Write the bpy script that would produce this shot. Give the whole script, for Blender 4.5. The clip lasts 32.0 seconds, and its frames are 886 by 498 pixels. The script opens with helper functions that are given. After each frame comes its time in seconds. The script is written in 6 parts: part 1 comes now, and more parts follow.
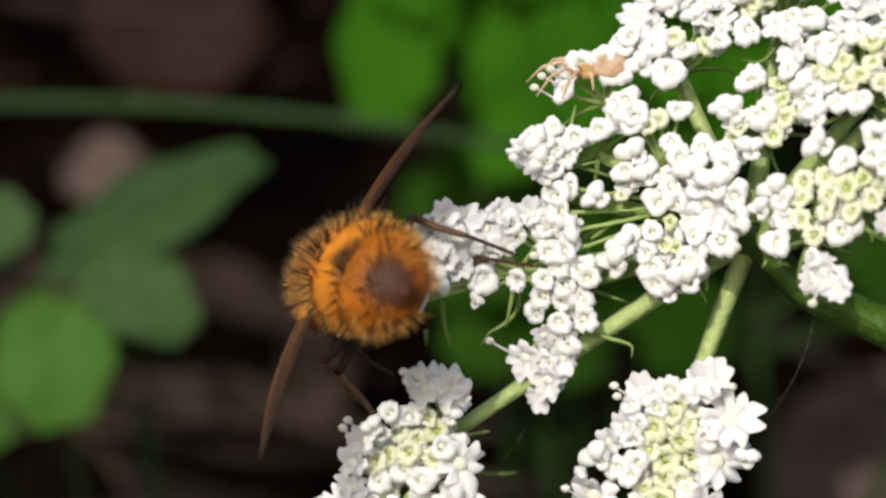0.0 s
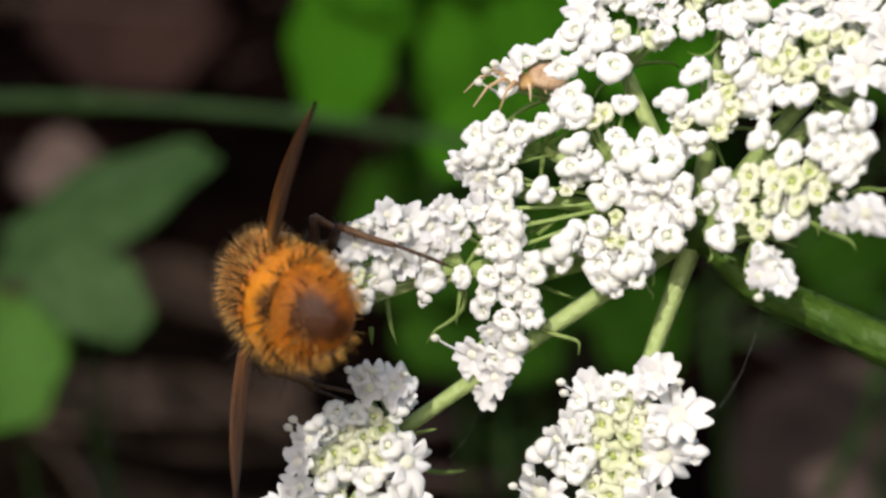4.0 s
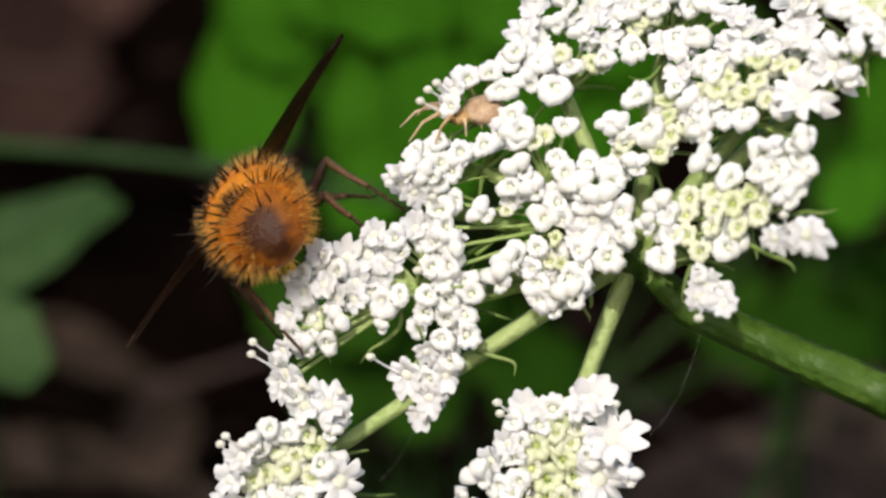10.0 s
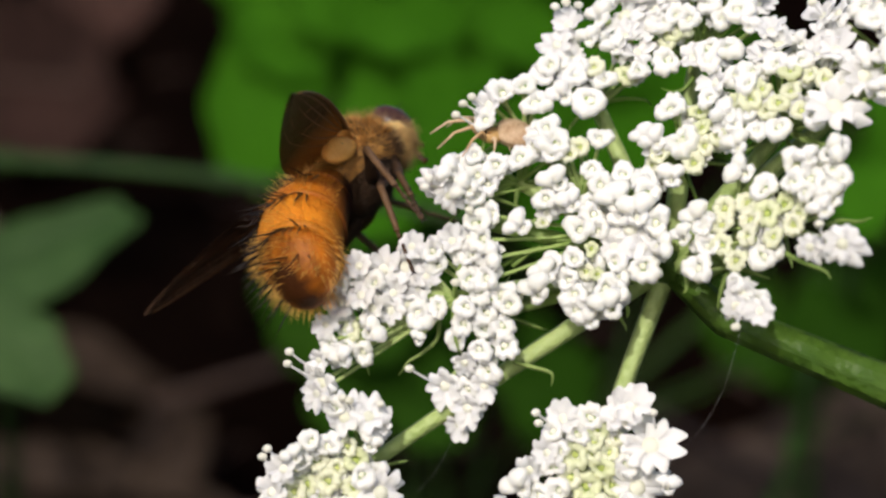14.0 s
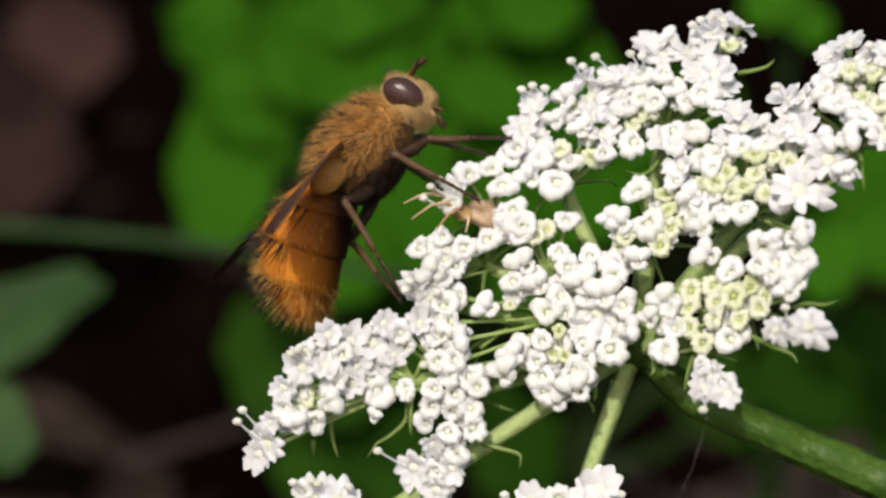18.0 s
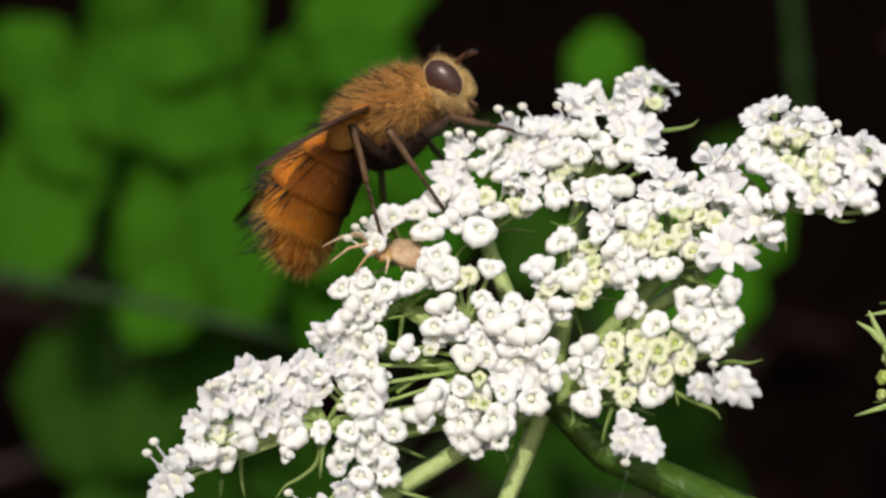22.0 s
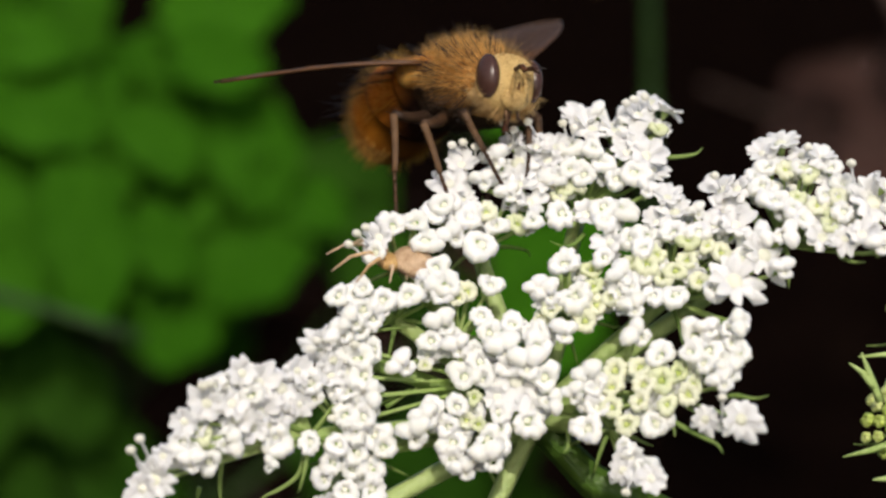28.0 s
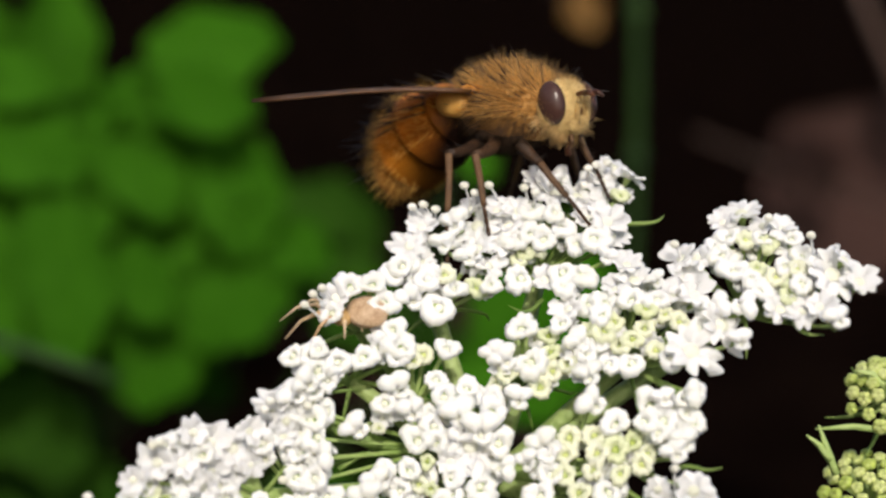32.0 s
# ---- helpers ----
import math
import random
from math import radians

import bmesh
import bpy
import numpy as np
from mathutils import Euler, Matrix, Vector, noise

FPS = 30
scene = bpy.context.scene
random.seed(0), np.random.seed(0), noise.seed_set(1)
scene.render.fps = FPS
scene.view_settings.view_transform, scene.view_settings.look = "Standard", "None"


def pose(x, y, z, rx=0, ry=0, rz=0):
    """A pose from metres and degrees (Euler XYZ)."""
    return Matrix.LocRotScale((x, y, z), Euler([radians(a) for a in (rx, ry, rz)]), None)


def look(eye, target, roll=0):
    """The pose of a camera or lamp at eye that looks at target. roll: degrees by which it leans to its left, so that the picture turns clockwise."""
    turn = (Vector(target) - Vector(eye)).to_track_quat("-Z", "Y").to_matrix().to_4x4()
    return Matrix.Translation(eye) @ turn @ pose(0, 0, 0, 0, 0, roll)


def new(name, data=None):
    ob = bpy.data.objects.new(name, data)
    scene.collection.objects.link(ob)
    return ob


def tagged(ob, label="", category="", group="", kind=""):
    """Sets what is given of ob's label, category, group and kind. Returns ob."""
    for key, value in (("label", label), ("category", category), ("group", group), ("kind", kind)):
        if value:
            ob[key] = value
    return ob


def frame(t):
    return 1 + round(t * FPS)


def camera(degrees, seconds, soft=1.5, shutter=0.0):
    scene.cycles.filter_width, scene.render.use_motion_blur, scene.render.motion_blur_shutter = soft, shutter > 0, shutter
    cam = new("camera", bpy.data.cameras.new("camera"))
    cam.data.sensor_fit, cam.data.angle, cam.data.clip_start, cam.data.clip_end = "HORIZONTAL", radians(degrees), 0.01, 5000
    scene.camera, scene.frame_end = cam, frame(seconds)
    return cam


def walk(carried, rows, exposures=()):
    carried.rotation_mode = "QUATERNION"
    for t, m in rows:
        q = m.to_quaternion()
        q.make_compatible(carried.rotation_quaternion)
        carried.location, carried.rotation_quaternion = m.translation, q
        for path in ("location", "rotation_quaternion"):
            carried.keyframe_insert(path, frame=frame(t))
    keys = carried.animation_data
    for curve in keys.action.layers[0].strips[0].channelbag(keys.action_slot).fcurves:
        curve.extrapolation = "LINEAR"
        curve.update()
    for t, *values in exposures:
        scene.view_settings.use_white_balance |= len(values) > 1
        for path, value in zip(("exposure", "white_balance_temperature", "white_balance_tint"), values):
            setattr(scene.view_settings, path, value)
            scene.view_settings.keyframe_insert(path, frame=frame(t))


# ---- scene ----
# ---- camera and its walk ----
PATH = [
    (0, -0.00248, -0.10353, 0.03450, 70.19, 1.11, 4.77),
    (0.5, -0.00301, -0.10434, 0.03432, 70.27, 1.08, 4.14),
    (1, -0.00208, -0.10315, 0.03407, 70.28, 0.78, 3.95),
    (1.5, -0.00245, -0.10363, 0.03492, 70.06, 0.90, 3.24),
    (2, -0.00162, -0.10287, 0.03348, 70.27, 0.30, 3.04),
    (2.5, 0.00037, -0.10243, 0.03338, 70.36, 1.09, 3.64),
    (3, -0.00116, -0.10265, 0.03326, 70.54, 1.03, 3.79),
    (3.5, -0.00143, -0.10240, 0.03448, 70.00, 1.46, 3.62),
    (5.5, -0.00284, -0.10316, 0.03185, 70.16, -0.48, 3.15),
    (6, -0.00239, -0.10315, 0.03089, 69.77, -0.50, 3.25),
    (6.5, -0.00338, -0.10433, 0.03007, 70.29, -1.82, 3.58),
    (7, -0.00314, -0.10354, 0.03075, 70.28, -0.90, 3.59),
    (7.5, -0.00372, -0.10314, 0.03148, 70.40, -0.17, 2.87),
    (8, -0.00361, -0.10314, 0.03120, 70.72, 0.10, 2.40),
    (8.5, -0.00463, -0.10404, 0.03061, 70.96, -0.54, 1.91),
    (9, -0.00432, -0.10350, 0.03122, 70.88, -0.64, 1.56),
    (9.5, -0.00437, -0.10308, 0.03110, 71.57, -0.98, 1.18),
    (10, -0.00498, -0.10337, 0.03104, 72.26, -1.11, 0.63),
    (10.5, -0.00596, -0.10333, 0.03212, 72.09, -0.77, 0.44),
    (11, -0.00571, -0.10375, 0.03123, 72.39, -1.01, 0.65),
    (11.5, -0.00566, -0.10367, 0.03102, 72.27, -1.14, 0.31),
    (12, -0.00628, -0.10360, 0.03139, 71.99, -0.91, -0.25),
    (12.5, -0.00587, -0.10365, 0.03094, 72.12, -0.66, 0.10),
    (13, -0.00693, -0.10377, 0.03190, 71.96, 0.01, 0.03),
    (13.5, -0.00728, -0.10408, 0.03114, 72.34, -0.28, 0.19),
    (14, -0.00697, -0.10441, 0.03163, 72.47, -0.48, 0.46),
    (14.5, -0.00782, -0.10431, 0.03263, 72.69, -0.31, 0.07),
    (16.5, -0.00597, -0.10382, 0.03397, 73.19, -0.22, -0.13),
    (17, -0.00638, -0.10396, 0.03374, 73.62, -0.41, -0.29),
    (17.5, -0.00683, -0.10414, 0.03352, 73.84, -0.47, -0.35),
    (18, -0.00728, -0.10431, 0.03337, 73.97, -0.61, -0.62),
    (18.5, -0.00771, -0.10427, 0.03299, 73.71, -0.88, -1.04),
    (19, -0.00804, -0.10430, 0.03263, 73.89, -1.31, -1.31),
    (19.5, -0.00937, -0.10439, 0.03304, 74.10, -1.58, -1.49),
    (20, -0.01052, -0.10380, 0.03345, 73.52, -1.77, -2.68),
    (20.5, -0.01184, -0.10369, 0.03386, 73.92, -2.29, -3.31),
    (21, -0.01305, -0.10355, 0.03403, 74.26, -3.03, -4.12),
    (21.5, -0.01486, -0.10348, 0.03306, 75.19, -4.22, -5.15),
    (22, -0.01641, -0.10303, 0.03215, 75.80, -5.11, -6.64),
    (22.5, -0.01800, -0.10256, 0.03152, 76.12, -5.48, -7.83),
    (23, -0.01984, -0.10249, 0.03076, 76.15, -6.01, -7.75),
    (23.5, -0.02102, -0.10134, 0.03081, 76.28, -6.93, -8.58),
    (24, -0.02224, -0.10049, 0.03103, 76.75, -7.81, -9.98),
    (24.5, -0.02352, -0.10044, 0.03227, 76.19, -7.37, -10.30),
    (26.5, -0.03108, -0.09658, 0.02925, 76.79, -11.06, -14.43),
    (27, -0.03033, -0.09719, 0.02939, 76.91, -10.77, -13.48),
    (27.5, -0.02943, -0.09770, 0.02938, 76.99, -10.67, -12.52),
    (28, -0.02843, -0.09800, 0.02945, 77.06, -10.48, -12.35),
    (28.5, -0.02806, -0.09786, 0.02948, 77.13, -10.90, -12.01),
    (29, -0.02764, -0.09765, 0.02928, 77.58, -11.75, -12.37),
    (29.5, -0.02760, -0.09804, 0.02953, 78.45, -11.80, -12.01),
    (30, -0.02744, -0.09794, 0.03015, 78.33, -11.38, -12.06),
    (30.5, -0.02722, -0.09791, 0.03032, 78.24, -11.59, -12.20),
    (31, -0.02696, -0.09779, 0.03057, 78.24, -11.65, -12.13),
    (31.5, -0.02670, -0.09765, 0.03096, 78.20, -11.61, -12.34),
    (32, -0.02657, -0.09772, 0.03106, 78.11, -11.84, -12.18),
]
cam = camera(25, 32.0, soft=2.6)
cam.data.dof.use_dof = True
cam.data.dof.focus_distance = 0.110
cam.data.dof.aperture_fstop = 31.0
walk(cam, [(t, pose(x, y, z, rx, ry, rz)) for t, x, y, z, rx, ry, rz in PATH], [(0, -0.34, 6700, 11), (14, -0.42, 6700, 11), (20, -0.50, 6700, 11), (24, -0.50, 6700, 10), (28, -0.48, 6750, 10), (32, -0.40, 6750, 10)])

# ---- light ----
TO_SUN = Vector((-0.21, -0.70, 0.68)).normalized()
SUN_UP = math.asin(TO_SUN.z)
world = bpy.data.worlds.new("sky")
world.use_nodes = True
scene.world = world
sky = world.node_tree.nodes.new("ShaderNodeTexSky")
sky.sky_type = "NISHITA"
sky.sun_disc = False
sky.dust_density = 4.0
sky.sun_elevation = SUN_UP
sky.sun_rotation = math.atan2(TO_SUN.x, TO_SUN.y)
back = world.node_tree.nodes["Background"]
back.inputs["Strength"].default_value = 0.15
world.node_tree.links.new(sky.outputs["Color"], back.inputs["Color"])
sun_data = bpy.data.lights.new("sun", "SUN")
sun_data.energy, sun_data.angle, sun_data.color = 2.85, radians(0.6), (1.0, 0.945, 0.89)
sun = new("sun", sun_data)
sun.matrix_basis = look(TO_SUN * 2.0, (0, 0, 0))

MM = 0.001
rng = random.Random(11)


# ---- materials ----
def material(name, dark, light, scale, rough=0.6, bump=0.3, metal=0.0, sub=0.0, trans=0.0, detail=5.0, fleck=None, spec=0.4, vary=0.45):
    """Two tones mixed by coarse and fine noise, with a fine relief. scale: blotches per metre."""
    m = bpy.data.materials.new(name)
    m.use_nodes = True
    t = m.node_tree
    b = t.nodes["Principled BSDF"]
    co = t.nodes.new("ShaderNodeTexCoord")
    n1 = t.nodes.new("ShaderNodeTexNoise")
    n1.inputs["Scale"].default_value, n1.inputs["Detail"].default_value = scale, detail
    n2 = t.nodes.new("ShaderNodeTexNoise")
    n2.inputs["Scale"].default_value, n2.inputs["Detail"].default_value = scale * 7.3, 3.0
    info = t.nodes.new("ShaderNodeObjectInfo")
    add = t.nodes.new("ShaderNodeMath")
    add.operation = "MULTIPLY_ADD"
    add.inputs[1].default_value, add.inputs[2].default_value = vary, -0.5 * vary
    mix = t.nodes.new("ShaderNodeMath")
    mix.operation = "MULTIPLY_ADD"
    mix.inputs[1].default_value = 0.6
    mix2 = t.nodes.new("ShaderNodeMath")
    mix2.operation = "MULTIPLY_ADD"
    mix2.inputs[1].default_value = 0.55
    ramp = t.nodes.new("ShaderNodeValToRGB")
    ramp.color_ramp.elements[0].position, ramp.color_ramp.elements[1].position = 0.32, 0.72
    ramp.color_ramp.elements[0].color, ramp.color_ramp.elements[1].color = (*dark, 1), (*light, 1)
    if fleck:
        e = ramp.color_ramp.elements.new(0.93)
        e.color = (*fleck, 1)
    rel = t.nodes.new("ShaderNodeBump")
    rel.inputs["Strength"].default_value, rel.inputs["Distance"].default_value = bump, 0.35 / scale
    ln = t.links.new
    for n in (n1, n2):
        ln(co.outputs["Object"], n.inputs["Vector"])
    ln(info.outputs["Random"], add.inputs[0])
    ln(n2.outputs["Fac"], mix.inputs[0])
    ln(add.outputs[0], mix.inputs[2])
    ln(n1.outputs["Fac"], mix2.inputs[0])
    ln(mix.outputs[0], mix2.inputs[2])
    ln(mix2.outputs[0], ramp.inputs["Fac"])
    ln(ramp.outputs["Color"], b.inputs["Base Color"])
    ln(n2.outputs["Fac"], rel.inputs["Height"])
    ln(rel.outputs["Normal"], b.inputs["Normal"])
    b.inputs["Roughness"].default_value, b.inputs["Metallic"].default_value = rough, metal
    b.inputs["Specular IOR Level"].default_value = spec
    if spec < 0.08:
        b.inputs["IOR"].default_value = 1.01
    if sub:
        b.inputs["Subsurface Weight"].default_value = sub
        b.inputs["Subsurface Radius"].default_value = (1.0, 0.95, 0.8)
        b.inputs["Subsurface Scale"].default_value = 0.0007
    if trans:
        # thin blades let a part of the light through
        tl = t.nodes.new("ShaderNodeBsdfTranslucent")
        ms = t.nodes.new("ShaderNodeMixShader")
        ms.inputs[0].default_value = trans
        ln(ramp.outputs["Color"], tl.inputs["Color"])
        ln(b.outputs[0], ms.inputs[1])
        ln(tl.outputs[0], ms.inputs[2])
        ln(ms.outputs[0], t.nodes["Material Output"].inputs["Surface"])
    return m


PETAL = material("petal", (0.83, 0.84, 0.82), (0.89, 0.89, 0.87), 900, 0.55, 0.05, sub=0.55, spec=0.25)
PETAL_ROLLED = material("rolled_petal", (0.80, 0.815, 0.76), (0.87, 0.88, 0.85), 500, 0.5, 0.08, sub=0.55, spec=0.3)
PETAL_YOUNG = material("young_petal", (0.62, 0.69, 0.40), (0.77, 0.79, 0.60), 900, 0.45, 0.10, sub=0.45)
BUD = material("bud", (0.42, 0.55, 0.10), (0.68, 0.76, 0.28), 900, 0.5, 0.2, sub=0.4)
DISC = material("nectar_disc", (0.74, 0.76, 0.60), (0.84, 0.85, 0.74), 1500, 0.4, 0.3)
ANTHER = material("anther", (0.72, 0.72, 0.60), (0.85, 0.85, 0.78), 2500, 0.6, 0.3)
RAY_GREEN = material("ray_green", (0.25, 0.38, 0.09), (0.42, 0.54, 0.20), 300, 0.45, 0.25, detail=2.0)
STEM_GREEN = material("stem_green", (0.045, 0.105, 0.010), (0.095, 0.175, 0.024), 60, 0.45, 0.25, detail=2.0)
BRACT = material("bract", (0.16, 0.28, 0.05), (0.30, 0.42, 0.12), 700, 0.5, 0.3, trans=0.2)
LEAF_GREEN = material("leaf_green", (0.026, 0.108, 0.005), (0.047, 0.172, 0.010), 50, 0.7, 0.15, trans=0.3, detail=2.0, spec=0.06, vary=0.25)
LEAF_DULL = material("leaf_dull", (0.026, 0.066, 0.016), (0.060, 0.118, 0.037), 60, 0.6, 0.3, trans=0.15, spec=0.15)
LEAF_MID = material("leaf_mid", (0.036, 0.105, 0.012), (0.062, 0.165, 0.022), 60, 0.6, 0.3, trans=0.2, spec=0.15)
GRASS_GREEN = material("grass_green", (0.015, 0.05, 0.006), (0.035, 0.09, 0.012), 160, 0.6, 0.4, trans=0.15)
# near-black tones: the shade on the ground is put into both colours
SHADED_LITTER = material("litter", (0.0012, 0.0006, 0.0005), (0.0054, 0.0029, 0.0022), 30, 0.95, 0.8, fleck=(0.020, 0.012, 0.008), spec=0.03)
SHADED_DRY_LEAF = material("dry_leaf", (0.0017, 0.0009, 0.0006), (0.0075, 0.0038, 0.0027), 30, 0.9, 0.6, fleck=(0.04, 0.022, 0.016), spec=0.05)
BROWN_LITTER = material("brown_litter", (0.026, 0.018, 0.0135), (0.084, 0.062, 0.048), 14, 0.9, 0.6, spec=0.05)
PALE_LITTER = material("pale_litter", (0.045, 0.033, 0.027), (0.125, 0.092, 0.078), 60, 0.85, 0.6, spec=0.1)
RED_LITTER = material("red_litter", (0.021, 0.011, 0.009), (0.053, 0.028, 0.023), 25, 0.85, 0.6, spec=0.1)
GOLD_LITTER = material("gold_litter", (0.13, 0.065, 0.018), (0.34, 0.19, 0.055), 60, 0.85, 0.5, spec=0.1)
TWIG = material("twig", (0.03, 0.018, 0.014), (0.085, 0.052, 0.040), 150, 0.8, 0.6)
ORANGE = material("orange_cuticle", (0.50, 0.19, 0.025), (0.72, 0.34, 0.06), 700, 0.42, 0.25)
FUZZ_ORANGE = material("orange_hair", (0.62, 0.22, 0.018), (0.85, 0.42, 0.06), 900, 0.5, 0.1, trans=0.4)
FUZZ_RIM = material("rim_hair", (0.80, 0.38, 0.05), (0.97, 0.66, 0.20), 900, 0.5, 0.1, trans=0.5)
FUZZ_GOLD = material("golden_hair", (0.66, 0.33, 0.075), (0.97, 0.64, 0.23), 900, 0.5, 0.1, trans=0.35)
DARK_BAND = material("dark_cuticle", (0.030, 0.010, 0.005), (0.11, 0.035, 0.010), 900, 0.38, 0.25)
THORAX_BROWN = material("thorax_brown", (0.24, 0.105, 0.024), (0.55, 0.28, 0.07), 1100, 0.6, 0.5)
FUZZ_PALE = material("pale_hair", (0.52, 0.32, 0.12), (0.82, 0.58, 0.27), 900, 0.5, 0.1, trans=0.3)
BELLY = material("belly", (0.009, 0.005, 0.003), (0.034, 0.018, 0.009), 900, 0.8, 0.5, spec=0.2)
FACE = material("face_gold", (0.32, 0.19, 0.06), (0.68, 0.48, 0.19), 1000, 0.55, 0.6)
EYE = material("eye", (0.042, 0.020, 0.016), (0.070, 0.033, 0.026), 6000, 0.2, 0.12)
# leaf green with the shade over low and far leaves mixed into its tones
LEAF_SHADED = material("leaf_shaded", (0.014, 0.046, 0.004), (0.026, 0.076, 0.008), 50, 0.7, 0.15, trans=0.2, detail=2.0, spec=0.06)
BRISTLE = material("bristle", (0.006, 0.004, 0.003), (0.018, 0.011, 0.008), 900, 0.4, 0.1)
LEG = material("leg", (0.022, 0.011, 0.006), (0.080, 0.040, 0.018), 1200, 0.5, 0.4)
LEG_PALE = material("leg_pale", (0.055, 0.028, 0.013), (0.15, 0.08, 0.036), 1200, 0.5, 0.4)
VEIN = material("vein", (0.06, 0.026, 0.010), (0.14, 0.06, 0.02), 1500, 0.45, 0.2)
CALYPTER = material("calypter", (0.72, 0.33, 0.06), (0.92, 0.52, 0.14), 1200, 0.4, 0.2, trans=0.25)
SPIDER_TAN = material("spider_tan", (0.42, 0.24, 0.08), (0.72, 0.50, 0.22), 1200, 0.5, 0.3, sub=0.3)
SPIDER_BACK = material("spider_back", (0.34, 0.20, 0.10), (0.74, 0.56, 0.38), 1500, 0.5, 0.3, sub=0.3)
SPIDER_LEG = material("spider_leg", (0.50, 0.30, 0.14), (0.74, 0.54, 0.34), 2200, 0.5, 0.3, sub=0.3)
SILK = material("silk", (0.25, 0.25, 0.25), (0.45, 0.45, 0.45), 500, 0.3, 0.0)


def wing_material():
    """Smoky membrane, orange near its root."""
    m = material("wing_membrane", (0.050, 0.028, 0.018), (0.11, 0.066, 0.044), 500, 0.4, 0.2, spec=0.25)
    t = m.node_tree
    b = t.nodes["Principled BSDF"]
    old = b.inputs["Base Color"].links[0].from_socket
    co = t.nodes.new("ShaderNodeTexCoord")
    sep = t.nodes.new("ShaderNodeSeparateXYZ")
    away = t.nodes.new("ShaderNodeMath")
    away.operation = "ABSOLUTE"
    fade = t.nodes.new("ShaderNodeMapRange")
    fade.inputs["From Min"].default_value, fade.inputs["From Max"].default_value = 0.0014, 0.0050
    mix = t.nodes.new("ShaderNodeMix")
    mix.data_type = "RGBA"
    mix.inputs["A"].default_value = (0.50, 0.20, 0.035, 1)
    ln = t.links.new
    ln(co.outputs["Object"], sep.inputs[0])
    ln(sep.outputs["Y"], away.inputs[0])
    ln(away.outputs[0], fade.inputs["Value"])
    ln(fade.outputs["Result"], mix.inputs["Factor"])
    ln(old, mix.inputs["B"])
    ln(mix.outputs["Result"], b.inputs["Base Color"])
    tr = t.nodes.new("ShaderNodeBsdfTransparent")
    tr.inputs["Color"].default_value = (0.46, 0.38, 0.32, 1)
    ms = t.nodes.new("ShaderNodeMixShader")
    ms.inputs[0].default_value = 0.46
    ln(b.outputs[0], ms.inputs[1])
    ln(tr.outputs[0], ms.inputs[2])
    ln(ms.outputs[0], t.nodes["Material Output"].inputs["Surface"])
    return m


WING = wing_material()


# ---- mesh helpers ----
def mesh_of(name, verts, faces, mats, slots=None, smooth=True):
    me = bpy.data.meshes.new(name)
    me.from_pydata([tuple(v) for v in verts], [], faces)
    for m in mats:
        me.materials.append(m)
    if slots:
        me.polygons.foreach_set("material_index", slots)
    if smooth:
        me.polygons.foreach_set("use_smooth", [True] * len(me.polygons))
    me.update()
    return me


class Build:
    """Gathers faces of several materials for one mesh."""

    def __init__(self):
        self.v, self.f, self.s = [], [], []

    def add(self, verts, faces, slot=0):
        k = len(self.v)
        self.v += [Vector(p) for p in verts]
        self.f += [tuple(i + k for i in fc) for fc in faces]
        self.s += [slot] * len(faces)

    def mesh(self, name, mats, smooth=True):
        return mesh_of(name, self.v, self.f, mats, self.s, smooth)


def part(name, me, parent, label=""):
    ob = new(name, me)
    ob.parent = parent
    if label:
        ob["label"] = label
    return ob


def thing(name, label, category, m=None, group="", kind=""):
    ob = new(name)
    ob.empty_display_size = 0.002
    if m is not None:
        ob.matrix_basis = m
    return tagged(ob, label, category, group, kind)


def frame_of(n):
    """Two axes across the direction n."""
    n = Vector(n).normalized()
    u = n.orthogonal().normalized()
    return u, n.cross(u), n


def tube(points, radii, sides=6, ribs=0.0):
    """A tapering tube along points; ribs: depth of lengthwise grooves, as a share of the radius."""
    pts = [Vector(p) for p in points]
    verts, faces = [], []
    u = None
    for i, p in enumerate(pts):
        d = (pts[min(i + 1, len(pts) - 1)] - pts[max(i - 1, 0)]).normalized()
        u = d.orthogonal().normalized() if u is None else (u - d * u.dot(d)).normalized()
        w = d.cross(u)
        r = radii[i] if isinstance(radii, (list, tuple)) else radii
        for k in range(sides):
            a = 2 * math.pi * k / sides
            rr = r * (1 - ribs * (k % 2))
            verts.append(p + (u * math.cos(a) + w * math.sin(a)) * rr)
    for i in range(len(pts) - 1):
        for k in range(sides):
            a, b = i * sides + k, i * sides + (k + 1) % sides
            faces.append((a, b, b + sides, a + sides))
    faces.append(tuple(range(sides - 1, -1, -1)))
    faces.append(tuple(range((len(pts) - 1) * sides, len(pts) * sides)))
    return verts, faces


